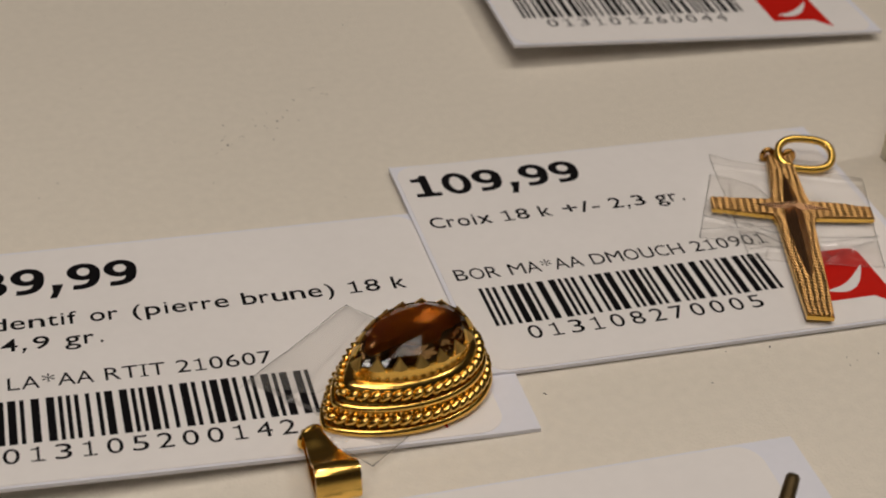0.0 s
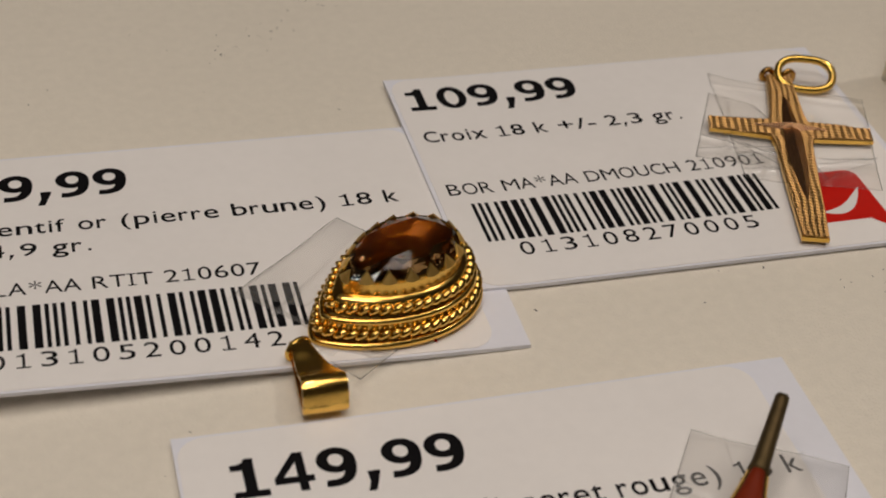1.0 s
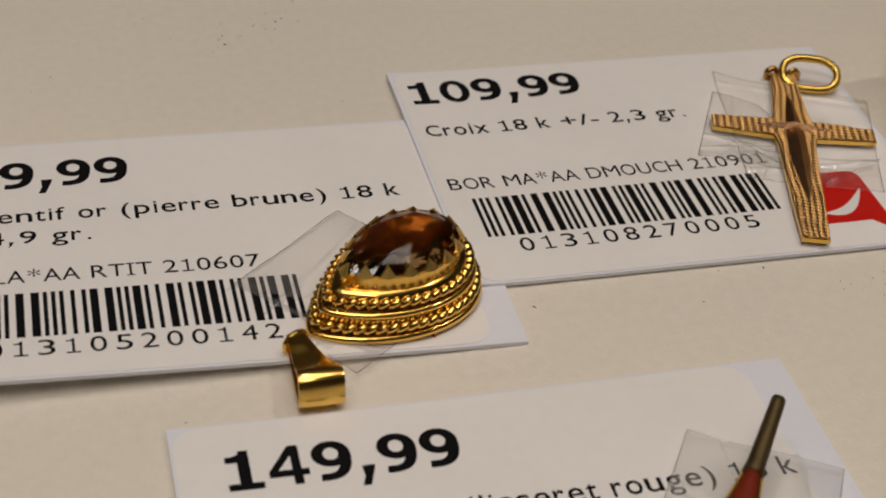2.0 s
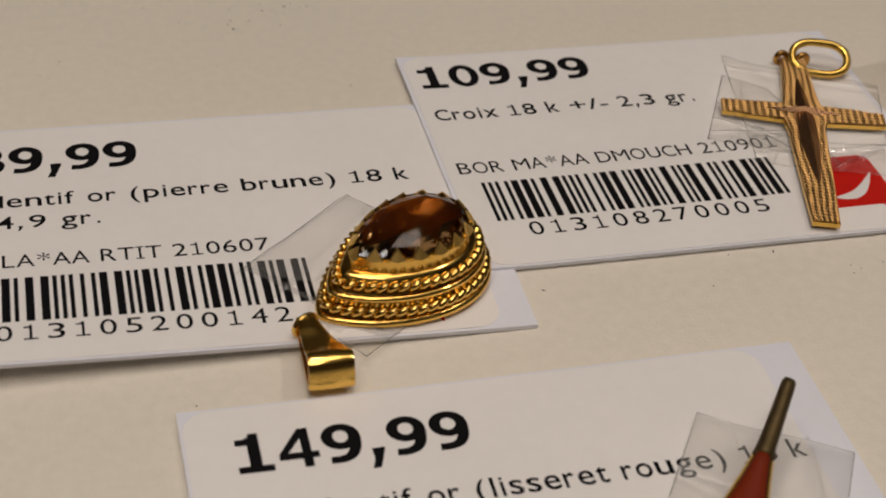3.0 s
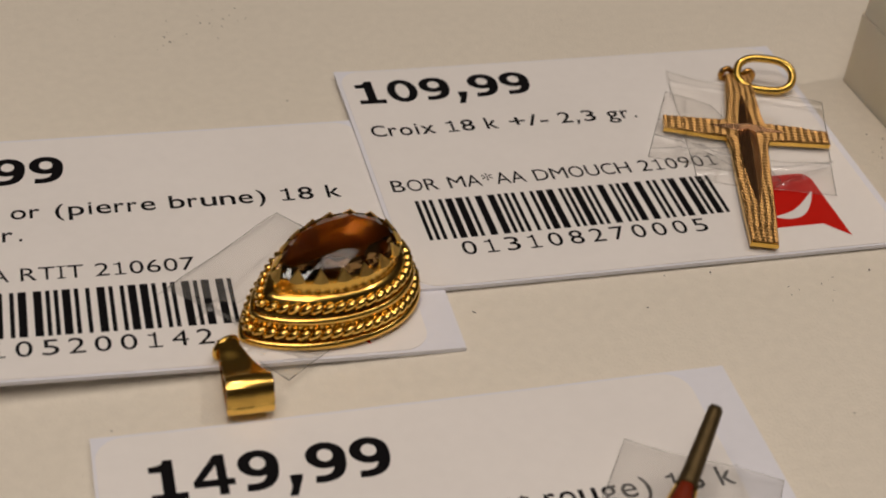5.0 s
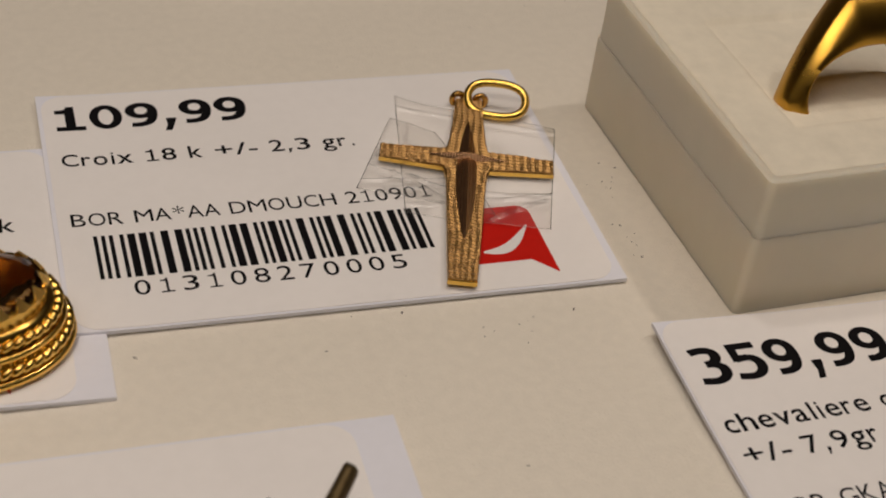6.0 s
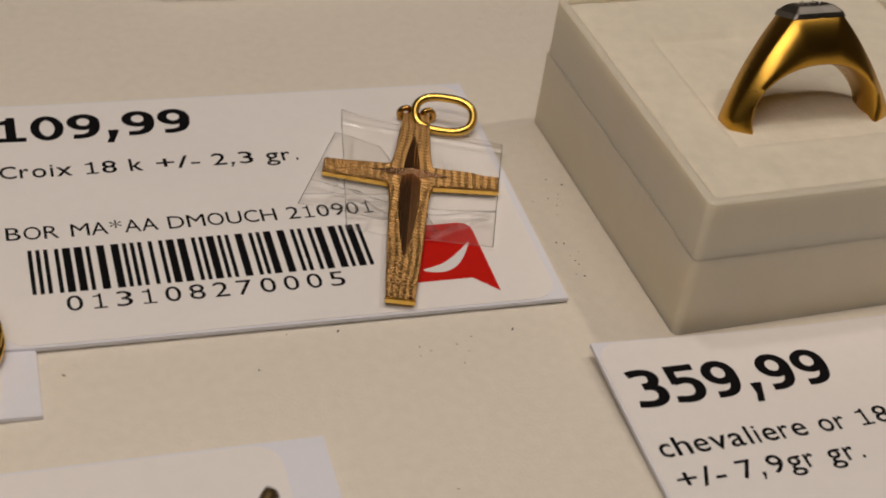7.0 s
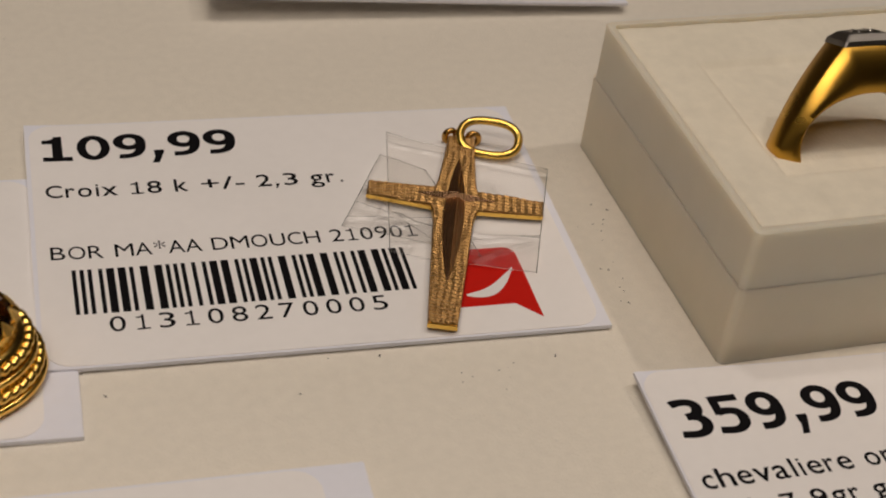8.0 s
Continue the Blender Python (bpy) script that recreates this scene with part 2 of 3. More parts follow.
def pen(strokes):
    """Vertices and faces of figures drawn by a pen that is broader across than up."""
    co, faces = [], []
    for level, (kind, data) in enumerate(strokes):
        if kind == "flat":
            faces.append(tuple(range(len(co), len(co) + len(data))))
            co += [(x, y, level) for x, y in data]
            continue
        if kind == "ring":
            cx, cy, rx, ry = data
            line = [(cx + rx * math.cos(2 * math.pi * k / 36), cy + ry * math.sin(2 * math.pi * k / 36)) for k in range(37)]
        else:
            line = []
            for k in range(len(data) - 1):
                p0, p1, p2, p3 = (Vector(data[min(len(data) - 1, max(0, k + d))]) for d in (-1, 0, 1, 2))
                for t in (0, 0.25, 0.5, 0.75):
                    line.append(tuple(0.5 * (2 * p1 + (p2 - p0) * t + (2 * p0 - 5 * p1 + 4 * p2 - p3) * t * t + (3 * p1 - p0 - 3 * p2 + p3) * t ** 3)))
            line.append(data[-1])
        first = len(co)
        for k, (x, y) in enumerate(line):
            a, b = line[max(0, k - 1)], line[min(len(line) - 1, k + 1)]
            if kind == "ring" and k in (0, 36):
                a, b = line[35], line[1]
            d = Vector((b[0] - a[0], b[1] - a[1])).normalized()
            co += [(x - d.y * 88, y + d.x * 63, level), (x + d.y * 88, y - d.x * 63, level)]
        for k in range(len(line) - 1):
            i = first + 2 * k
            faces.append((i, i + 1, i + 3, i + 2))
    return np.array(co, float) / 1000, faces  # the third number sets crossing strokes a hair apart


def shape(ch, heavy):
    if (ch, heavy) not in SHAPES:
        if ch == "1":
            pts = FLAGGED_BOLD if heavy > 0.02 else FLAGGED_MID if heavy > 0.005 else FLAGGED
            SHAPES[ch, heavy] = (np.array(pts, float) / 1000, [tuple(range(len(pts)))])
        elif heavy > 0.02 and ch in BOLD_STROKES:
            SHAPES[ch, heavy] = pen(BOLD_STROKES[ch])
        elif ch == "I":
            SHAPES[ch, heavy] = (np.array(SERIFED, float) / 1000, [tuple(range(len(SERIFED)))])
        elif ch == ",":
            pts = COMMA_BOLD if heavy > 0.02 else COMMA
            SHAPES[ch, heavy] = (np.array(pts, float) / 1000, [tuple(range(len(pts)))])
        else:
            SHAPES[ch, heavy] = glyphs(ch, heavy)
    return SHAPES[ch, heavy]


def lettering(bm, words, x0, x1, base, cap, z, heavy=0.0, track=0.0):
    """Printed words from x0 to x1 on a base line, with capitals of a given height."""
    bold = heavy > 0.02
    spots, pen = [], 0.0
    for ch in words:
        adv = ADVANCE.get(ch, 711 if bold else 636) / 1000
        side = BEARING.get(ch, 55 if not bold else 35) / 1000
        if ch == "1":
            spots.append((ch, pen + (0.085 if bold else 0.115), pen + (0.65 if bold else 0.55)))
        elif ch == ",":
            spots.append((ch, pen + (0.035 if bold else 0.06), pen + (0.3 if bold else 0.235)))
        elif ch != " ":
            spots.append((ch, pen + side, pen + adv - side))
        pen += adv + track
    left, right = spots[0][1], spots[-1][2]
    kx = (x1 - x0) / (right - left)
    cap_lo, cap_hi = (float(f(glyphs("H", heavy)[0][:, 1])) for f in (np.min, np.max))
    low_hi = float(glyphs("x", heavy)[0][:, 1].max())
    for ch, a, b in spots:
        co, faces = shape(ch, heavy)
        gx0, gx1 = co[:, 0].min(), co[:, 0].max()
        vs = []
        for x, y, *level in co:
            if ch in "1,I" or bold and ch in BOLD_STROKES:
                v = y / 0.727
            elif ch.islower():
                if y < cap_lo:
                    v = (y - cap_lo) / (cap_hi - cap_lo) * 1.05
                elif y < low_hi:
                    v = (y - cap_lo) / (low_hi - cap_lo) * 0.75
                else:
                    v = 0.75 + (y - low_hi) / (cap_hi - low_hi) * 0.29
            else:
                v = (y - cap_lo) / (cap_hi - cap_lo)
            gx = a + (x - gx0) / max(1e-6, gx1 - gx0) * (b - a)
            vs.append(bm.verts.new((x0 + (gx - left) * kx, base + v * cap, z + 3 * sum(level))))
        for f in faces:
            bm.faces.new([vs[i] for i in f])
    return bm


WIDE = {"0": "00110", "1": "10001", "2": "01001", "3": "11000", "4": "00101", "5": "10100", "6": "01100", "7": "00011", "8": "10010", "9": "01010"}


def bars(digits, x0, x1):
    """Spans of the dark bars of an interleaved code."""
    dark, pale = {"0": 1.08, "1": 2.05}, {"0": 0.92, "1": 1.68}
    spans = [(dark["0"], pale["0"])] * 2
    for a, b in zip(digits[::2], digits[1::2]):
        spans += [(dark[p], pale[q]) for p, q in zip(WIDE[a], WIDE[b])]
    spans += [(dark["1"], pale["0"]), (dark["0"], 0)]
    total = sum(a + b for a, b in spans)
    at, out = 0.0, []
    for a, b in spans:
        out.append((x0 + at / total * (x1 - x0), x0 + (at + a) / total * (x1 - x0)))
        at += a + b
    return out


def bend(bm, lift):
    for v in bm.verts:
        v.co.z += lift(v.co.x, v.co.y)


def sheet(outline_rect, z0, z1, r=0.0, nx=16, ny=12):
    """A thin rectangular sheet with rounded corners, finely divided so that it can curl."""
    x0, y0, x1, y1 = outline_rect
    bm = bmesh.new()
    grid = {}
    for side, z in ((0, z0), (1, z1)):
        for i in range(nx + 1):
            for j in range(ny + 1):
                x, y = x0 + (x1 - x0) * i / nx, y0 + (y1 - y0) * j / ny
                grid[side, i, j] = bm.verts.new((x, y, z))
        if r:
            for i, j, cx, cy in ((0, 0, x0 + r, y0 + r), (nx, 0, x1 - r, y0 + r), (0, ny, x0 + r, y1 - r), (nx, ny, x1 - r, y1 - r)):
                c = Vector((cx, cy, z))
                v = grid[side, i, j]
                v.co = c + (v.co - c).normalized() * r
        for i in range(nx):
            for j in range(ny):
                q = [grid[side, i, j], grid[side, i + 1, j], grid[side, i + 1, j + 1], grid[side, i, j + 1]]
                bm.faces.new(q if side else q[::-1])
    rim = [(i, 0) for i in range(nx)] + [(nx, j) for j in range(ny)] + [(i, ny) for i in range(nx, 0, -1)] + [(0, j) for j in range(ny, 0, -1)]
    for a, b in zip(rim, rim[1:] + rim[:1]):
        bm.faces.new((grid[(0, *a)], grid[(0, *b)], grid[(1, *b)], grid[(1, *a)]))
    return bm


def round_sheet(rect, z0, z1, r, n=8, cols=14):
    """A thin sheet with well-rounded corners: columns of an outline, joined over its width."""
    x0, y0, x1, y1 = rect
    xs = [x0 + r * (1 - math.cos(math.pi / 2 * k / n)) for k in range(n + 1)]
    xs += [x0 + r + (x1 - x0 - 2 * r) * k / cols for k in range(1, cols)]
    xs += [x1 - r * (1 - math.cos(math.pi / 2 * k / n)) for k in range(n, -1, -1)]
    bm = bmesh.new()
    top, low = [], []
    rows = 10
    for x in xs:
        d = max(0.0, r - min(x - x0, x1 - x))
        cut = r - math.sqrt(max(0.0, r * r - d * d))
        lo, hi = y0 + cut, y1 - cut
        top.append([bm.verts.new((x, lo + (hi - lo) * k / rows, z1)) for k in range(rows + 1)])
        low.append([bm.verts.new((x, lo + (hi - lo) * k / rows, z0)) for k in range(rows + 1)])
    for i in range(len(xs) - 1):
        for k in range(rows):
            bm.faces.new((top[i][k], top[i + 1][k], top[i + 1][k + 1], top[i][k + 1]))
            bm.faces.new((low[i][k + 1], low[i + 1][k + 1], low[i + 1][k], low[i][k]))
        bm.faces.new((low[i][0], low[i + 1][0], top[i + 1][0], top[i][0]))
        bm.faces.new((top[i][-1], top[i + 1][-1], low[i + 1][-1], low[i][-1]))
    for i in (0, -1):
        for k in range(rows):
            bm.faces.new((low[i][k], low[i][k + 1], top[i][k + 1], top[i][k]))
    return bm


# ---------------------------------------------------------------- the large structure
def box_structure(name, lo, hi, mat, label, category):
    bm = bmesh.new()
    slab(bm, [(lo[0], lo[1]), (hi[0], lo[1]), (hi[0], hi[1]), (lo[0], hi[1])], lo[2], hi[2])
    ob = part(name, bm, mat, scale=1.0)
    return tagged(ob, label, category, kind="structure")


bm = bmesh.new()
slab(bm, rounded(-700, -240, 800, 520, 6), -18, 0)
bmesh.ops.bevel(bm, geom=[e for e in bm.edges if all(abs(v.co.z) < 0.01 for v in e.verts)], offset=1.0, segments=2, affect="EDGES")
shelf = part("display_shelf", bm, SHELF)
tagged(shelf, "cream-white painted display shelf, lightly scuffed and dusty", "shelf", kind="structure")
box_structure("shelf_support", (-0.6, -0.15, -0.92), (0.7, 0.45, -0.019), WALL, "plain cabinet under the display shelf", "cabinet")
box_structure("floor", (-2.0, -2.4, -1.02), (2.2, 1.6, -0.92), FLOOR, "dark plain shop floor", "floor")
box_structure("ceiling", (-2.0, -2.4, 2.0), (2.2, 1.6, 2.1), CEILING, "plain pale shop ceiling", "ceiling")
box_structure("wall_north", (-2.0, 1.5, -0.92), (2.2, 1.6, 2.0), WALL, "plain dim shop wall", "wall")
box_structure("wall_south", (-2.0, -2.4, -0.92), (2.2, -2.3, 2.0), WALL, "plain dim shop wall", "wall")
box_structure("wall_west", (-2.1, -2.4, -0.92), (-2.0, 1.6, 2.0), WALL, "plain dim shop wall", "wall")
box_structure("wall_east", (2.2, -2.4, -0.92), (2.3, 1.6, 2.0), WALL, "plain dim shop wall", "wall")


# ---------------------------------------------------------------- price cards
def price_card(at, rz, card, sticker, price=None, line=None, line_two=None, code=None, digits=None, logo=True, lift=None, tilt=(0, 0), z=0.05, shift=0.0, skew=0.0, logo_up=0.0, label=""):
    """A price card; its origin is the lower left corner of the bar code."""
    lift = lift or (lambda x, y: 0.0)
    root = thing("price_card", place(*at, z, rz, *tilt), label, "price card", "price cards on the shelf")
    hinge = Vector(((card[0] + card[2]) / 2, (card[1] + card[3]) / 2, 0))
    bm = sheet(card, 0.0, 0.5)
    bmesh.ops.rotate(bm, cent=hinge, matrix=Matrix.Rotation(radians(skew), 3, "Z"), verts=bm.verts)
    bend(bm, lift)
    body = part("card", bm, CARD, root, "bluish white card stock", smooth=False)
    top = 0.5
    bm = round_sheet(sticker, top + 0.01, top + 0.09, 3.0)
    bmesh.ops.rotate(bm, cent=hinge, matrix=Matrix.Rotation(radians(skew), 3, "Z"), verts=bm.verts)
    bend(bm, lift)
    label_sheet = part("sticker", bm, STICKER, root, "warm white paper sticker with rounded corners")
    z1 = top + 0.115

    def printed(name, draw, mat=INK, note=""):
        b = bmesh.new()
        draw(b)
        bend(b, lift)
        part(name, b, mat, root, note)

    if price:
        printed("price_text", lambda b: lettering(b, price[0], price[1], price[2], price[3], price[4], z1, 0.035), INK, "bold black price " + price[0])
    if line:
        printed("description_text", lambda b: lettering(b, line[0], line[1], line[2], line[3], 2.45, z1, 0.008))
    if line_two:
        printed("weight_text", lambda b: lettering(b, line_two[0], line_two[1], line_two[2], line_two[3], 2.45, z1, 0.008))
    if code:
        printed("code_text", lambda b: lettering(b, code[0], code[1], code[2], code[3], 2.3, z1, 0.0))
    if digits:
        for a, c in bars(digits, 0.0, 38.2):
            b = bmesh.new()
            b.faces.new([b.verts.new((x, y, z1)) for x, y in ((a, 0), (c, 0), (c, 7.65), (a, 7.65))])
            bend(b, lift)
            part("bar", b, INK, label_sheet)
        printed("digit_text", lambda b: lettering(b, digits, 3.4 + shift, 34.2 + shift, -3.1, 2.45, z1, 0.0, 0.17))
    if logo:
        def draw_logo(b):
            pts = [(42.0, -3.9), (48.9, -3.9), (51.5, -6.6), (51.5, 4.6)]
            pts += [(50.0 + 1.5 * math.cos(t), 4.8 + 1.5 * math.sin(t)) for t in (0.3, 0.7, 1.1, 1.5)]
            pts += [(43.5 - 1.5 * math.sin(t), 4.8 + 1.5 * math.cos(t)) for t in (0.1, 0.6, 1.1, 1.5)]
            b.faces.new([b.verts.new((x, y + logo_up, z1)) for x, y in pts])
        printed("logo", draw_logo, RED_INK, "red speech-bubble shape with a white curve")

        def draw_curve(b):
            up, low = [], []
            for k in range(13):
                s = k / 12
                x, y = 43.6 + 6.7 * s, -1.9 + 4.3 * s - 1.55 * math.sin(math.pi * s)
                w = 0.12 + 0.55 * math.sin(math.pi * min(1, s * 1.05)) ** 0.7
                up.append(b.verts.new((x - 0.4 * w, y + logo_up + w, z1 + 0.02)))
                low.append(b.verts.new((x + 0.4 * w, y + logo_up - w, z1 + 0.02)))
            for k in range(12):
                b.faces.new((low[k], low[k + 1], up[k + 1], up[k]))
        printed("logo_curve", draw_curve, WHITE_INK)
    return root


# the cross's card
cross_card = price_card((0, 0), 0.0, (-4.1, -8.6, 59.2, 36.6), (-3.6, -8.3, 58.2, 36.3),
           ("109,99", -1.9, 21.9, 28.8, 5.25), ("Croix 18 k +/- 2,3 gr.", -2.0, 33.9, 21.3), None,
           ("BOR MA*AA DMOUCH 210901", -2.1, 40.6, 9.6), "013108270005",
           lift=lambda x, y: 0.25 * (max(0, 5 - x) / 9) ** 2, z=0.3, skew=-0.5,
           label="white price card with red logo, lying beneath the cross")
frayed = bmesh.new()
rng = random.Random(5)
for k in range(9):
    x = 48.5 + k * 0.75 + rng.uniform(-0.2, 0.2)
    a, w = rng.uniform(0.15, 0.4), rng.uniform(0.1, 0.3)
    q = [frayed.verts.new(p) for p in ((x, -8.55, 0.55), (x + w * 2, -8.55, 0.5), (x + w * 2.6, -8.6 - a, 0.35), (x + w * 0.5, -8.6 - a * 0.6, 0.42))]
    frayed.faces.new(q)
part("frayed_edge", frayed, CARD, cross_card, "torn paper fibres")
# the teardrop pendant's card
price_card((-62.1, -10.4), -0.8, (-2.2, -6.75, 61.7, 37.3), (-1.8, -6.4, 58.0, 36.9),
           ("39,99", 1.9, 21.4, 28.1, 5.25), ("Pendentif or (pierre brune) 18 k", -2.7, 53.5, 21.3), ("+/- 4,9 gr.", -2.6, 16.2, 17.0),
           ("LA*AA RTIT 210607", 5.2, 34.6, 9.6), "013105200142",
           lift=lambda x, y: max(0.0, (62 - x) / 62) ** 1.2 * (0.5 + 2.15 * min(1.0, max(0.0, (24 - y) / 32))), z=0.03, shift=0.9, logo_up=1.5,
           label="white price card under the teardrop pendant, one edge lifted")
# the enamel pendant's card
price_card((-34.2, -62.6), -0.8, (-7.1, -8.6, 60.3, 37.8), (-6.8, -8.2, 55.6, 37.5),
           ("149,99", -2.1, 21.5, 28.3, 5.25), ("Pendentif or (lisseret rouge) 18 k", -2.1, 55.0, 21.4), logo=False, skew=0.45,
           lift=lambda x, y: 0.25 * max(0.0, (10 - x) / 16) ** 2, z=0.05,
           label="white price card under the red enamel pendant")
# the ring's card
price_card((62.9, -56.7), 2.6, (-3.7, -9.1, 59.1, 38.1), (-3.5, -8.8, 58.0, 37.9),
           ("359,99", -1.3, 23.2, 28.8, 5.5), ("chevaliere or 18", -1.9, 26.2, 21.9), ("+/- 7,9gr gr.", -1.8, 20.1, 17.6), ("BOR GKA*A", -2.1, 15.6, 10.2), logo=False,
           lift=lambda x, y: 1.4 * max(0.0, (30 - x) / 34) ** 1.6 * (0.15 + 0.85 * max(0.0, min(1.0, (y - 14) / 25)) ** 1.3), z=0.1, skew=-1.7,
           label="white price card curling up before the ring box")
# the card beyond, cut off by the view
price_card((27.0, 71.2), -1.8, (-4.1, -8.6, 59.2, 36.6), (-3.6, -8.3, 58.2, 36.3), None, None, None, None, "013101260044",
           lift=lambda x, y: 1.0 + 2.2 * max(0.0, (60 - x) / 64) ** 1.2, z=0.4,
           label="white price card with red logo, raised off the shelf")


# ---------------------------------------------------------------- plastic film sleeves
def film_piece(corners, z, seed, label, creases=(), mat=None):
    """A crumpled piece of clear film over four corners of (x, y)."""
    rng = random.Random(seed)
    bm = bmesh.new()
    n = 90
    (ax, ay), (bx, by), (cx, cy), (dx, dy) = corners
    vs = []
    for i in range(n + 1):
        row = []
        for j in range(n + 1):
            u, v = i / n, j / n
            x = ax * (1 - u) * (1 - v) + bx * u * (1 - v) + cx * u * v + dx * (1 - u) * v
            y = ay * (1 - u) * (1 - v) + by * u * (1 - v) + cy * u * v + dy * (1 - u) * v
            h = 0.35 * noise.noise((x * 0.16 + seed, y * 0.16, 0)) + 0.2 * abs(noise.noise((x * 0.24, y * 0.24, seed)))
            for px, py, qx, qy, up in creases:
                d = abs((qx - px) * (v - py) - (qy - py) * (u - px)) / math.hypot(qx - px, qy - py)
                h += 0.55 * up * max(0.0, 1 - d / 0.022)
            row.append(bm.verts.new((x, y, z + 0.25 + h)))
        vs.append(row)
    for i in range(n):
        for j in range(n):
            bm.faces.new((vs[i][j], vs[i + 1][j], vs[i + 1][j + 1], vs[i][j + 1]))
    root = thing("plastic_film", place(0, 0), label, "plastic film", "clear film pieces under the jewels")
    ob = part("film", bm, mat or FILM, root, smooth=True)
    if ob.data.polygons[0].normal.z < 0:
        ob.data.flip_normals()
    # the doubled, welded edges
    for k, (p, q) in enumerate(((corners[0], corners[1]), (corners[1], corners[2]), (corners[2], corners[3]), (corners[3], corners[0]))):
        bm = bmesh.new()
        pts = []
        for s in range(15):
            u = s / 14
            x, y = p[0] + (q[0] - p[0]) * u, p[1] + (q[1] - p[1]) * u
            h = 0.35 * noise.noise((x * 0.16 + seed, y * 0.16, 0)) + 0.2 * abs(noise.noise((x * 0.24, y * 0.24, seed)))
            pts.append((x, y, z + 0.25 + h))
        tube(bm, pts, 0.05, 6)
        part("welded_edge", bm, mat or FILM, root, smooth=True)
    return root


film_piece([(41.5, 30.7), (60.4, 20.6), (52.7, 0.5), (36.4, 6.5)], 1.0, 3, "clear crumpled plastic film under the gold cross", ((0, 0.8, 1, 0.7, 0.8), (0.1, 1, 0.6, 0.0, 0.5), (0.0, 0.95, 0.6, 0.8, 0.8), (0.55, 1, 1, 0.72, 0.9), (0, 0.1, 1, 0.06, 0.6)))
film_piece([(39.6, 26.0), (44.5, 22.0), (47.0, 4.5), (31.7, 11.8)], 1.15, 21, "folded flap of clear crumpled plastic film beside the cross", ((0, 0.7, 1, 0.85, 0.9), (0.0, 0.9, 1, 0.6, 0.8), (0.4, 0, 0.2, 1, 0.5), (0, 0.45, 0.7, 1, 0.8)))
film_piece([(-16.7, 7.6), (-32.2, -5.4), (-20.4, -20.6), (-5.0, -9.0)], 1.0, 8, "clear plastic film under the teardrop pendant", ((0, 0.2, 1, 0.3, 0.4), (0, 0.75, 1, 0.7, 0.5), (0.75, 1, 1, 0.55, 0.7), (0.9, 0, 0.8, 1, 0.6)), GREY_FILM)
film_piece([(11.5, -34.8), (25.6, -42.9), (14.0, -62.0), (-1.0, -53.0)], 0.9, 5, "clear creased plastic film around the enamel pendant", ((0, 0.35, 1, 0.45, 0.9), (0.2, 0, 0.8, 1, 0.5), (0.75, 0.1, 1, 0.6, 0.9), (0.45, 0.5, 1, 0.62, 0.9), (0, 0.7, 0.5, 0.8, 0.6)), MILKY_FILM)


# ---------------------------------------------------------------- teardrop pendant
AXIS = 26.0
DROP_AT = (-11.2, -7.7)


def drop(radius, tip, n=96, z=0.0, m=0.5):
    """Teardrop outline, round end at +x, point at -x."""
    peak = max(math.sin(t) * math.sin(t / 2) ** m for t in [math.pi * k / 400 for k in range(1, 400)])
    pts = []
    for k in range(n):
        t = 2 * math.pi * k / n
        s = t if t <= math.pi else 2 * math.pi - t
        x = (radius - tip) / 2 - (radius + tip) / 2 * math.cos(s)
        y = radius * math.sin(s) * math.sin(s / 2) ** m / peak
        pts.append((x, y if t <= math.pi else -y, z))
    return pts


def even(pts, count):
    """Points at equal steps along a closed line, with the directions there."""
    pts = [Vector(p) for p in pts]
    run = [0.0]
    for a, b in zip(pts, pts[1:] + pts[:1]):
        run.append(run[-1] + (b - a).length)
    out, i = [], 0
    for k in range(count):
        s = run[-1] * k / count
        while run[i + 1] < s:
            i += 1
        a, b = pts[i], pts[(i + 1) % len(pts)]
        f = (s - run[i]) / max(1e-9, run[i + 1] - run[i])
        out.append((a.lerp(b, f), (b - a).normalized()))
    return out


def rope(bm, pts, r, count):
    """A twisted wire: slanted beads, one after another."""
    for p, d in even(pts, count):
        up = Vector((0, 0, 1))
        out = d.cross(up)
        slant = (up * 0.55 - d * 0.84).normalized()
        other = (up * 0.84 + d * 0.55).normalized()
        rows = []
        for i in range(1, 5):
            a = math.pi * i / 5
            rows.append([bm.verts.new(p + slant * (-math.cos(a) * r * 1.5) + (out * math.cos(t) * r + other * math.sin(t) * r * 0.6) * math.sin(a))
                         for t in [2 * math.pi * j / 7 for j in range(7)]])
        for a, b in zip(rows, rows[1:]):
            for j in range(7):
                bm.faces.new((a[j], a[(j + 1) % 7], b[(j + 1) % 7], b[j]))
        bm.faces.new(rows[0][::-1])
        bm.faces.new(rows[-1])
    return bm


pendant = thing("teardrop_pendant", place(*DROP_AT, 1.15, AXIS), "gold teardrop pendant with brown stone and twisted-rope borders", "pendant")
R0, T0 = 7.7, 14.6


def tier(inset):
    return R0 - inset, T0 - inset * 1.65


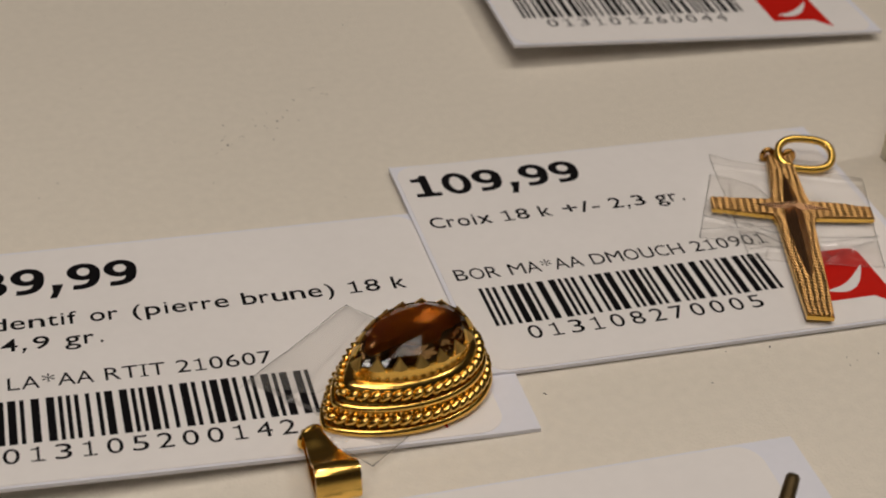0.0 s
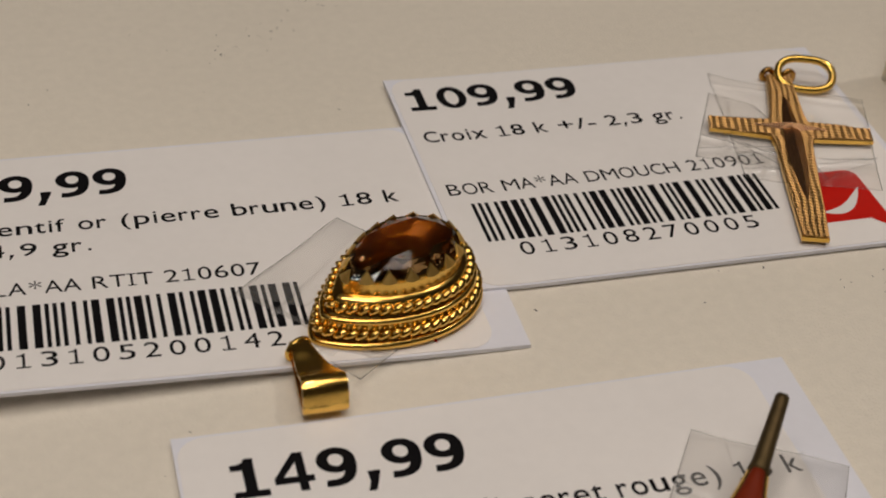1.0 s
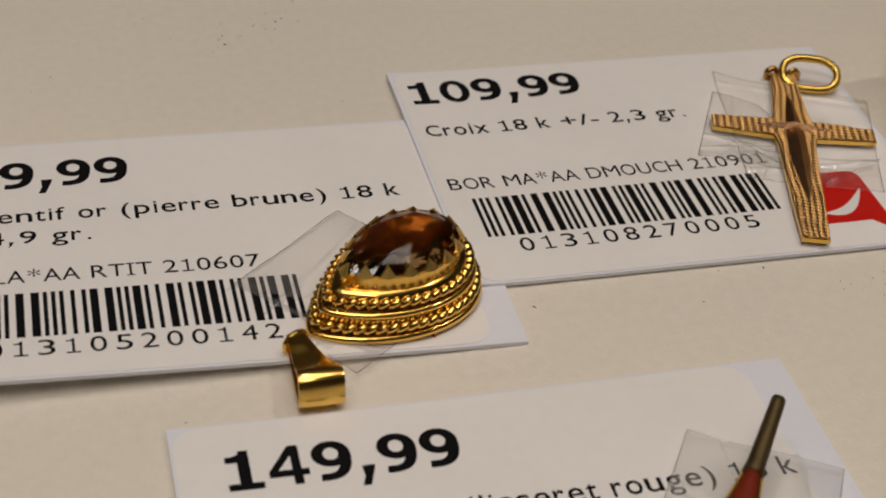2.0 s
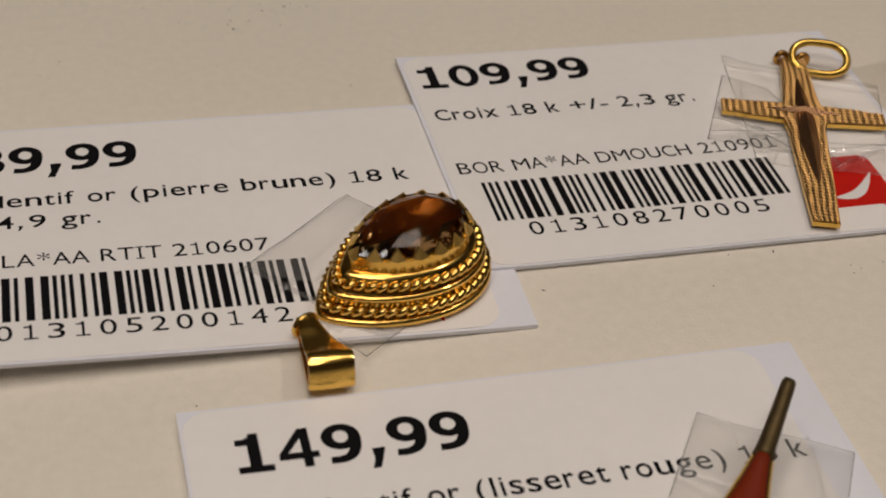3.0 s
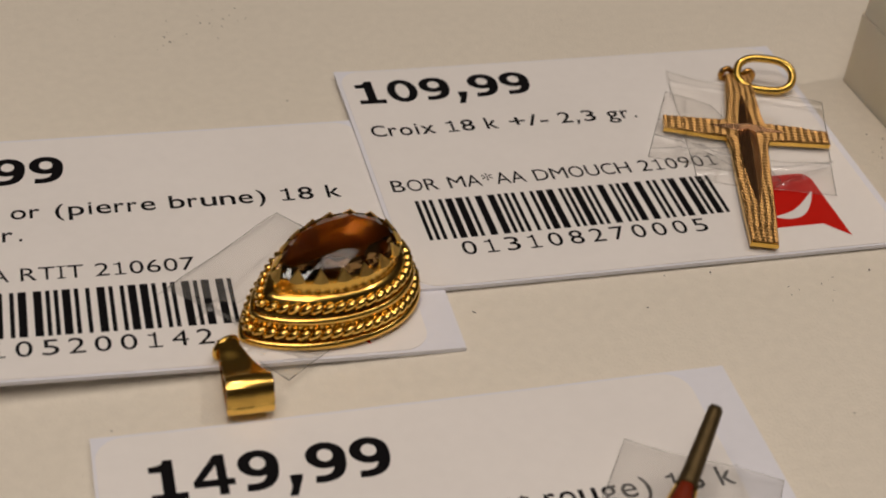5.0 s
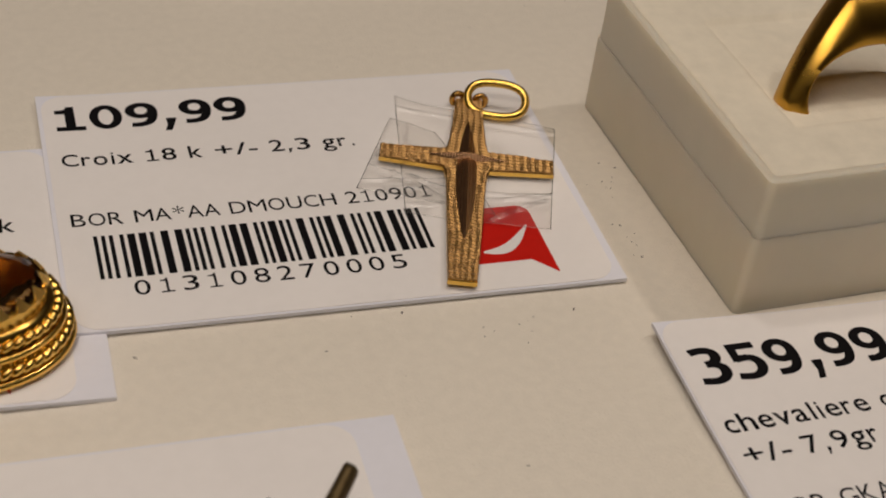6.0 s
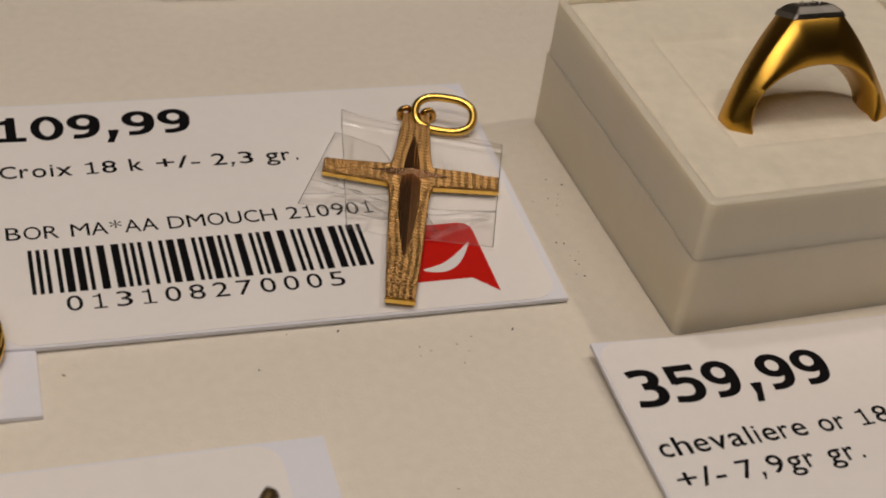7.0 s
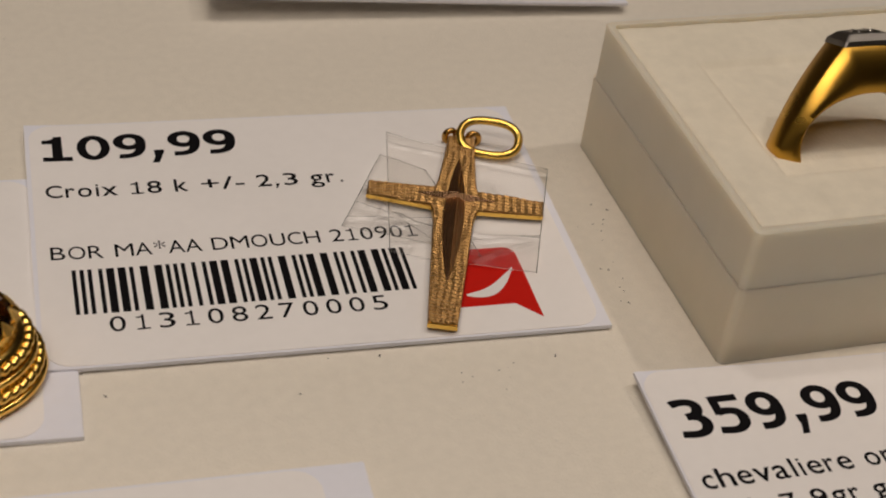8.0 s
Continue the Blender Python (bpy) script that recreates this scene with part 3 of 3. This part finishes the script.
body = bmesh.new()
loft(body, [drop(*tier(0.5), z=0.0), drop(*tier(0.05), z=0.35), drop(*tier(0.15), z=0.9), drop(*tier(0.8), z=1.2), drop(*tier(0.85), z=2.7), drop(*tier(0.85), z=3.0),
            drop(*tier(1.0), z=3.4), drop(*tier(1.65), z=3.7), drop(*tier(1.8), z=5.1), drop(*tier(2.6), z=5.4)], True, True)
part("mount", body, GOLD, pendant, smooth=True)
for inset, z, r in ((0.25, 0.55, 0.5), (1.05, 3.15, 0.45)):
    bm = bmesh.new()
    tube(bm, drop(*tier(inset), z=z), r, 10, True)
    part("rim_wire", bm, GOLD, pendant, smooth=True)
for inset, z, r, count in ((0.58, 1.85, 0.72, 46), (1.52, 4.45, 0.70, 40)):
    bm = bmesh.new()
    rope(bm, drop(*tier(inset), z=z), r, count)
    part("rope_border", bm, GOLD, pendant, "twisted gold wire", smooth=True)
bm = bmesh.new()
loft(bm, [drop(*tier(2.5), z=5.0), drop(*tier(2.55), z=6.9), drop(*tier(2.5), z=7.25), drop(*tier(2.85), z=7.25), drop(*tier(3.2), z=5.0)], False, False)
part("bezel", bm, GOLD, pendant, smooth=False)
for p, d in even(drop(*tier(2.5), z=7.1), 16):
    out = d.cross(Vector((0, 0, 1)))
    if out.dot(p - Vector((-1, 0, p.z))) < 0:
        out = -out
    bm = bmesh.new()
    w = 0.86
    a, b = p - d * w + out * 0.08, p + d * w + out * 0.08
    tip = p - out * 0.75 + Vector((0, 0, 1.15))
    inner = [q - out * 0.32 for q in (a, b)]
    mid = p + out * 0.25 - Vector((0, 0, 0.1))
    v = [bm.verts.new(q) for q in (a, b, tip + out * 0.16, *inner, tip - out * 0.1, mid)]
    for f in ((0, 6, 2), (6, 1, 2), (3, 5, 4), (0, 2, 5, 3), (1, 4, 5, 2), (0, 3, 4, 1, 6)):
        bm.faces.new([v[i] for i in f])
    part("claw", bm, CLAW_GOLD, pendant)
bm = bmesh.new()
sr, st = tier(2.85)
st += 0.5


def hull(rings):
    """A cut stone: the convex body around rings of points, with its flat facets joined."""
    body = bmesh.new()
    for ring_points in rings:
        for p in ring_points:
            body.verts.new(p)
    bmesh.ops.convex_hull(body, input=body.verts)
    bmesh.ops.delete(body, geom=[v for v in body.verts if not v.link_faces], context="VERTS")
    bmesh.ops.dissolve_limit(body, angle_limit=radians(3), verts=body.verts, edges=body.edges)
    return body


def turned(radius, tip, count, z, offset=0.5):
    pts = drop(radius, tip, count * 2, z)
    return pts[1::2] if offset else pts[::2]


bm = hull([drop(sr, st, 24, 7.05), drop(sr * 0.985, st * 0.985, 24, 7.25), turned(sr * 0.86, st * 0.86, 12, 8.0), turned(sr * 0.62, st * 0.60, 8, 8.6, 0), turned(sr * 0.5, st * 0.46, 8, 8.78),
           turned(sr * 0.72, st * 0.72, 12, 6.35), turned(sr * 0.3, st * 0.3, 8, 5.75)])
cup = bmesh.new()
loft(cup, [drop(sr * 0.99, st * 0.99, 60, 6.8), drop(sr * 0.7, st * 0.7, 60, 6.05), drop(sr * 0.3, st * 0.3, 60, 5.6)], False, True)
part("cup", cup, CUP_GOLD, pendant, smooth=True)
stone = part("stone", bm, AMBER, pendant, "faceted brown orange stone")

# bail and its small loop
bail = thing("pendant_bail", place(-25.0, -15.9, 1.0, 0), "polished gold tapered bail linked to the teardrop pendant", "bail")
# its side view, from the narrow end over the top and the rounded front, back along the bottom
SIDE = [(0.5, 1.5), (0.1, 2.6), (-1.6, 2.85), (-3.6, 2.65), (-5.3, 2.95), (-6.7, 3.6), (-8.0, 3.3), (-8.7, 2.0), (-9.0, 0.7), (-8.3, 0.1), (-5.5, 0.25), (-2.5, 0.5), (-0.3, 0.7)]


def closed_curve(pts, steps):
    """Points along a smooth closed line through the given ones."""
    out = []
    for k in range(len(pts)):
        p0, p1, p2, p3 = (Vector(pts[(k + d) % len(pts)]) for d in (-1, 0, 1, 2))
        for i in range(steps):
            t = i / steps
            out.append(0.5 * (2 * p1 + (p2 - p0) * t + (2 * p0 - 5 * p1 + 4 * p2 - p3) * t * t + (3 * p1 - p0 - 3 * p2 + p3) * t ** 3))
    return out


line = closed_curve(SIDE, 6)
bm = bmesh.new()
rows = []
for k, p in enumerate(line):
    d = (line[(k + 1) % len(line)] - line[k - 1]).normalized()
    nrm = Vector((0, d.y, -d.x))
    u = min(1.0, max(0.0, -p.x / 7.5))
    half = 1.05 + 1.35 * u * u * (3 - 2 * u)
    c = Vector((half - 2.1 + 0.03 * p.x, p.x, p.y))
    side, thick = Vector((half, 0, 0)), 0.45
    rows.append([c - side - nrm * 0.08, c - side * 0.86, c + nrm * 0.06, c + side * 0.86, c + side - nrm * 0.08, c + side - nrm * thick, c - nrm * thick, c - side - nrm * thick])
vs = [[bm.verts.new(p) for p in row] for row in rows]
for a, b in zip(vs, vs[1:] + vs[:1]):
    for j in range(8):
        bm.faces.new((a[j], a[(j + 1) % 8], b[(j + 1) % 8], b[j]))
band = part("band", bm, GOLD, bail, smooth=True)
band.data.set_sharp_from_angle(angle=radians(50))
bm = bmesh.new()
tube(bm, [(-1.2 + 1.2 * math.cos(t), -0.1 + 0.7 * math.cos(t), 1.55 + 1.15 * math.sin(t)) for t in [2 * math.pi * k / 24 for k in range(24)]], 0.36, 8, True)
part("jump_ring", bm, GOLD, bail, smooth=True)


# ---------------------------------------------------------------- cross
cross = thing("cross_pendant", place(46.5, 14.8, 1.1, -18.2), "engraved rose-gold cross pendant lying on plastic film", "pendant")


def beam_half(y):
    """Half the upright's width: widest at the crossing, narrowing to both ends."""
    if y < 0:
        return 1.68 + (2.55 - 1.68) * min(1.0, max(0.0, (y + 23.6) / 21.7)) ** 0.85 + 0.55 * max(0.0, 1 - abs(y + 1.6) / 2.6) ** 2
    return 1.75 + (2.5 - 1.75) * max(0.0, 1 - (y - 1.9) / 11.8) ** 1.2 + 0.3 * max(0.0, 1 - abs(y - 1.6) / 2.0) ** 2


def arm_half(x):
    """Half an arm's height, narrowing to its end."""
    return 2.0 - 0.55 * (x - 2.4) / 8.5


OUT = [(beam_half(y), y) for y in [-23.6 + 21.5 * k / 12 for k in range(13)]]
OUT += [(10.9, -arm_half(10.9) + 0.1), (10.9, arm_half(10.9) + 0.1)]
OUT += [(beam_half(y), y) for y in [2.1 + 11.6 * k / 6 for k in range(7)]]
OUT += [(-x, y) for x, y in OUT[::-1]]
bm = bmesh.new()
slab(bm, OUT, 0.42, 0.98)
body = part("cross_body", bm, [ROSE, GOLD], cross)
for p in body.data.polygons:
    if abs(p.normal.z) < 0.4:
        p.material_index = 1
bm = bmesh.new()
slab(bm, [(-1.7, -23.9), (1.7, -23.9), (1.7, -23.62), (-1.7, -23.62)], 0.42, 1.0)
part("end_lip", bm, GOLD, cross, "polished gold end")


def engraved(bm, x_of, y_of, nu, nv, lanes_of):
    """A strip of hand-cut face: columns of short slanting ticks, between 0.99 and 1.27 high."""
    grid = []
    for i in range(nu + 1):
        row = []
        for j in range(nv + 1):
            u, v = i / nu, j / nv
            x, y = x_of(u, v), y_of(u, v)
            wob = 0.10 * noise.noise((x * 0.5, y * 0.3, 2.0))
            col = lanes_of(x, y) + wob
            lane = math.floor(col)
            f = col - lane
            hump = math.sin(math.pi * f) ** 0.6
            slant = 0.6 * abs(f - 0.5) + 0.37 * math.sin(lane * 12.9)
            tick = 0.5 + 0.5 * math.cos(2 * math.pi * (y / 0.66 + slant + 0.06 * noise.noise((x * 3, y * 3, 1))))
            edge = min(u, 1 - u, v, 1 - v) > 0
            row.append(bm.verts.new((x, y, 1.27 - (0.2 * (1 - tick) + 0.02 * (1 - hump) if edge else 0.27))))
        grid.append(row)
    for i in range(nu):
        for j in range(nv):
            bm.faces.new((grid[i][j], grid[i + 1][j], grid[i + 1][j + 1], grid[i][j + 1]))


bm = bmesh.new()
engraved(bm, lambda u, v: (2 * u - 1) * beam_half(-23.6 + 37.3 * v), lambda u, v: -23.6 + 37.3 * v, 44, 520, lambda x, y: 2.5 * x / beam_half(y) + 0.5 + 0.18 * math.sin(y * 0.5))
part("engraved_beam", bm, ROSE, cross, "engraved rippled face")
for side in (-1, 1):
    bm = bmesh.new()
    engraved(bm, lambda u, v: side * (2.5 + 8.36 * u), lambda u, v: 0.1 * u + (2 * v - 1) * (arm_half(2.5 + 8.36 * u) - 0.02), 90, 56, lambda x, y: x / 0.95)
    part("engraved_arm", bm, ROSE, cross, "engraved rippled face")


def ridge(name, corners, height, mat):
    """A long low four-sided ridge, point to point."""
    bm = bmesh.new()
    base = [bm.verts.new((x, y, 1.27)) for x, y in corners]
    peak = bm.verts.new((0, 0, 1.27 + height))
    for i in range(4):
        bm.faces.new((base[i], base[(i + 1) % 4], peak))
    bm.faces.new(base[::-1])
    part(name, bm, mat, cross, "smooth brushed facets")


def long_ridge(name, ups, half, height, mat):
    bm = bmesh.new()
    a, b = bm.verts.new((0, ups[0], 1.26)), bm.verts.new((0, ups[1], 1.26))
    left, right, mid = [], [], []
    for k in range(1, 12):
        s = k / 12
        y = ups[0] + (ups[1] - ups[0]) * s
        w = half * math.sin(math.pi * s) ** 0.8
        left.append(bm.verts.new((-w, y, 1.26)))
        right.append(bm.verts.new((w, y, 1.26)))
        mid.append(bm.verts.new((0.1, y, 1.26 + height * math.sin(math.pi * s) ** 0.6)))
    for side in (left, right):
        bm.faces.new((a, side[0], mid[0]))
        bm.faces.new((b, side[-1], mid[-1]))
        for i in range(10):
            bm.faces.new((side[i], side[i + 1], mid[i + 1], mid[i]))
    bm.faces.new([a, *left, b, *right[::-1]])
    part(name, bm, mat, cross, "smooth brushed facets")


long_ridge("long_facet", (-16.6, 8.4), 1.25, 0.45, ROSE_FACET)
ridge("short_facet", [(-5.2, 0.1), (0, -0.75), (5.2, 0.1), (0, 0.85)], 0.85, ROSE_FACET)
for sx in (-1, 1):
    bm = bmesh.new()
    tube(bm, [(sx * 1.45 + 0.75 * math.cos(t), 14.0 + 0.2 * math.cos(t), 0.7 + 0.85 * math.sin(t)) for t in [2 * math.pi * k / 20 for k in range(20)]], 0.42, 8, True)
    part("ear", bm, DARK_GOLD, cross, "dark gold folded ear", smooth=True)
link = bmesh.new()
pts = []
u, w = Vector((0.94, -0.34, 0.0)), Vector((0.25, 0.72, 0.55))
for k in range(48):
    t = 2 * math.pi * k / 48
    c, s = math.cos(t), math.sin(t)
    pts.append(Vector((53.9, 26.0, 3.0)) + u * 3.8 * math.copysign(abs(c) ** 0.75, c) + w * 2.45 * math.copysign(abs(s) ** 0.85, s))
tube(link, pts, 0.56, 10, True)
oval = part("oval_link", link, LINK_GOLD, smooth=True)
tagged(oval, "polished gold oval link threaded through the cross's ears", "jump ring")


# ---------------------------------------------------------------- red enamel pendant
horn = thing("enamel_pendant", place(18.0, -39.4, 8.5, -127.5, 0.0, 14.7), "gold pendant with red enamel and slender tip, on its card", "pendant")


def half_width(s):
    return 0.72 + 0.23 * min(s, 9) / 9 + max(0.0, s - 8) ** 1.2 * 0.122


def blade(name, s0, s1, inset, z0, z1, mat, label="", steps=14):
    bm = bmesh.new()
    rows = []
    for k in range(steps + 1):
        s = s0 + (s1 - s0) * k / steps
        w = max(0.15, half_width(s) - inset)
        if s1 > 25:
            w *= math.sqrt(max(0.02, 1 - max(0.0, (s - s1 + 6) / 6) ** 2))
        rows.append([(s, -w, z0), (s, -w, z0 + (z1 - z0) * 0.6), (s, -w * 0.6, z1), (s, 0, z1 + 0.08 * w), (s, w * 0.6, z1), (s, w, z0 + (z1 - z0) * 0.6), (s, w, z0)])
    loft(bm, rows)
    return part(name, bm, mat, horn, label, smooth=True)


blade("gold_frame", 6.0, 30.0, 0.0, 0.0, 0.95, GOLD, steps=24)
blade("enamel", 8.9, 29.0, 0.42, 0.5, 1.5, ENAMEL, "brick-red enamel", 24)
blade("tip", 0.0, 9.1, 0.0, 0.0, 1.5, BRONZE, "worn dull gold tip")


# ---------------------------------------------------------------- ring box
box = thing("ring_box", place(69.3, -16.2, 0, 2.6), "frosted white plastic ring box with white foam, holding a ring", "ring box")
W, D = 46.0, 44.2


def hollow(name, inset, z0, z1, wall, mat, label="", chamfer=0.2, steep=1.0, shift=(0.0, 0.0)):
    bm = bmesh.new()
    o = rounded(inset, inset, W - inset, D - inset, 0.9, 5)
    i = rounded(inset + wall, inset + wall, W - inset - wall, D - inset - wall, 0.5, 5)
    slope = inset + chamfer
    o2 = rounded(slope, slope, W - slope, D - slope, 0.8, 5)
    rings = [[(x, y, z0) for x, y in o], [(x, y, z1 - chamfer * steep) for x, y in o]]
    rings += [[(x, y, z1) for x, y in o2], [(x, y, z1) for x, y in i], [(x, y, z0) for x, y in i]]
    loft(bm, [[(x + shift[0], y + shift[1], z) for x, y, z in ring_points] for ring_points in rings], False, False)
    vs = list(bm.verts)
    n = len(o)
    for k in range(n):
        bm.faces.new((vs[k], vs[(k + 1) % n], vs[4 * n + (k + 1) % n], vs[4 * n + k]))
    return part(name, bm, mat, box, label)


hollow("lower_shell", 0.0, 0.05, 10.9, 1.6, PLASTIC, "frosted plastic lower shell", 0.02, 1.0)
hollow("upper_collar", 0.2, 9.0, 18.8, 0.95, PLASTIC, "frosted plastic upper collar", shift=(-0.09, -0.17))
bm = bmesh.new()
slab(bm, rounded(1.7, 1.7, W - 1.7, D - 1.7, 0.5, 3), 0.3, 1.6)
part("bottom", bm, PLASTIC, box)

# foam with a slot for the ring
bm = bmesh.new()
NX, NY = 90, 90
slot_x0, slot_x1, slot_y0, slot_y1 = 8.4, 33.5, 9.5, 33.5
fv = {}
for i in range(NX + 1):
    for j in range(NY + 1):
        x, y = 1.28 + (W - 2.56) * i / NX, 1.06 + (D - 2.56) * j / NY
        z = 18.6 + 0.12 * noise.noise((x * 0.25, y * 0.25, 4)) + 0.05 * noise.noise((x, y, 1))
        edge = min(x - 1.28, W - 1.28 - x, y - 1.06, D - 1.5 - y)
        z -= 0.35 * max(0.0, 1 - edge / 1.2) ** 2
        inside = min(x - slot_x0, slot_x1 - x, y - slot_y0, slot_y1 - y)
        if inside > 0:
            z -= 0.8 * min(1.0, inside / 0.6)
        d = abs(y - 16.4)
        if 9.0 < x < 31.0:
            z -= 0.35 * math.exp(-(d / 1.6) ** 2)
        fv[i, j] = bm.verts.new((x, y, z))
for i in range(NX):
    for j in range(NY):
        bm.faces.new((fv[i, j], fv[i + 1, j], fv[i + 1, j + 1], fv[i, j + 1]))
rim = [(i, 0) for i in range(NX)] + [(NX, j) for j in range(NY)] + [(i, NY) for i in range(NX, 0, -1)] + [(0, j) for j in range(NY, 0, -1)]
low = {k: bm.verts.new((fv[k].co.x, fv[k].co.y, 1.7)) for k in rim}
for a, b in zip(rim, rim[1:] + rim[:1]):
    bm.faces.new((low[a], low[b], fv[b], fv[a]))
bm.faces.new([low[k] for k in rim][::-1])
part("foam_pad", bm, FOAM, box, "white foam with a slot", smooth=True)


# ---------------------------------------------------------------- signet ring
ring = thing("signet_ring", place(89.0, 0.3, 18.2, 2.0, -22.0), "yellow-gold signet ring with small diamond, standing in white foam", "ring")


def outer_radius(a):
    """Round shank below, gently bowed shoulders rising to the narrow flat top."""
    a = a if a <= 90 else 180 - a
    if a <= 0:
        return 10.7
    c, s = math.cos(radians(a)), math.sin(radians(a))
    near, far = 5.0, 16.0
    for _ in range(30):
        r = (near + far) / 2
        near, far = (r, far) if r * c < 10.7 - 0.35 * r * s - 0.0145 * (r * s) ** 2 and r * s < 14.0 else (near, r)
    return near


bm = bmesh.new()
rows = []
for k in range(180):
    a = radians(-90 + 2 * k)
    up = max(0.0, math.sin(a))
    outer = outer_radius(-90 + 2 * k)
    inner = 8.2 - 1.0 * up ** 2
    w_in, w_out = 2.6 + 1.0 * up ** 1.5, 1.5 + 0.45 * up ** 1.5
    ux, uz = math.cos(a), math.sin(a)
    half = ((w_in - 0.25, inner), (w_in, inner + 0.3), (0.66 * w_in + 0.34 * w_out, 0.55 * inner + 0.45 * outer), (w_out + 0.15, outer - 0.3), (w_out - 0.25, outer - 0.05))
    row = [(ux * rr, -yy, uz * rr) for yy, rr in half] + [(ux * outer, 0, uz * outer)] + [(ux * rr, yy, uz * rr) for yy, rr in half[::-1]]
    rows.append(row)
vs = [[bm.verts.new(p) for p in row] for row in rows]
for a, b in zip(vs, vs[1:] + vs[:1]):
    for j in range(11):
        bm.faces.new((a[j], a[(j + 1) % 11], b[(j + 1) % 11], b[j]))
band = part("band", bm, RING_GOLD, ring, smooth=True)
band.data.set_sharp_from_angle(angle=radians(75))
bm = bmesh.new()
loft(bm, [[(x, y, 13.3) for x, y in rounded(-3.5, -2.25, 3.5, 2.25, 0.3, 2)], [(x, y, 13.95) for x, y in rounded(-3.2, -2.15, 3.2, 2.15, 0.3, 2)], [(x, y, 14.75) for x, y in rounded(-2.4, -1.35, 2.4, 1.35, 0.2, 2)],
          [(x, y, 14.9) for x, y in rounded(-2.0, -1.0, 2.0, 1.0, 0.2, 2)], [(x, y, 14.6) for x, y in rounded(-1.75, -0.9, 1.75, 0.9, 0.2, 2)]], False, True)
part("top_plate", bm, WHITE_GOLD, ring, "white-gold bevelled plate")
bm = bmesh.new()
loft(bm, [[(1.0 * math.cos(t), 1.0 * math.sin(t), 14.5) for t in [2 * math.pi * k / 12 for k in range(12)]], [(1.0 * math.cos(t), 1.0 * math.sin(t), 14.75) for t in [2 * math.pi * k / 12 for k in range(12)]],
          [(0.55 * math.cos(t), 0.55 * math.sin(t), 15.02) for t in [2 * math.pi * (k + 0.5) / 12 for k in range(12)]]])
part("diamond", bm, DIAMOND, ring, "small clear faceted diamond")
for k in range(4):
    t = math.pi / 4 + k * math.pi / 2
    bm = bmesh.new()
    tube(bm, [(1.2 * math.cos(t), 1.0 * math.sin(t), 14.5), (1.1 * math.cos(t), 0.95 * math.sin(t), 14.95), (0.8 * math.cos(t), 0.75 * math.sin(t), 15.0)], 0.17, 6)
    part("claw", bm, WHITE_GOLD, ring, smooth=True)

for piece in ring.children:
    for v in piece.data.vertices:
        v.co.z *= 0.855

# ---------------------------------------------------------------- dust and grit on the shelf
GRIT = [(2.1, -12.0, 0.55), (-16.2, 53.8, 0.5), (-15.2, 54.6, 0.4), (-13.0, 53.5, 0.45), (-24.2, 48.6, 0.8), (-24.8, 49.9, 0.5), (31.7, -9.6, 0.5), (26.0, -9.3, 0.35),
        (66.2, 13.2, 0.5), (62.8, -4.5, 0.5), (64.5, 14.5, 0.35), (51.2, -12.2, 0.5), (40.0, -13.5, 0.4), (-19.5, 53.0, 0.45), (-8.0, 60.5, 0.4), (64.0, 9.0, 0.3), (61.5, 2.0, 0.4)]
rng = random.Random(11)
bm = bmesh.new()
spots = [(x, y, s) for x, y, s in GRIT]
for _ in range(210):
    spots.append((rng.uniform(-75, 95), rng.uniform(-70, 110), rng.choice((0.1, 0.14, 0.18, 0.24, 0.34))))
for cx, cy in ((-17, 54), (-24, 49), (62, 0), (64, 10), (-9, 61), (44, -13)):
    for _ in range(7):
        spots.append((rng.gauss(cx, 1.8), rng.gauss(cy, 1.8), rng.uniform(0.15, 0.42)))
for x, y, s in spots:
    a = rng.uniform(0, math.pi)
    lon, wid, hgt = s * rng.uniform(0.6, 1.3), s * rng.uniform(0.3, 0.6), s * 0.25
    ca, sa = math.cos(a), math.sin(a)
    base = []
    for k in range(6):
        t = 2 * math.pi * k / 6
        u, v = lon * math.cos(t) * rng.uniform(0.7, 1.1) * 0.5, wid * math.sin(t) * rng.uniform(0.7, 1.1) * 0.5
        base.append(bm.verts.new((x + u * ca - v * sa, y + u * sa + v * ca, 0.004)))
    peak = bm.verts.new((x, y, 0.004 + hgt))
    for k in range(6):
        bm.faces.new((base[k], base[(k + 1) % 6], peak))
grit = part("dust_grit", bm, DUST)
tagged(grit, "scattered dark dust specks and grit on the shelf", "dust", kind="stuff")
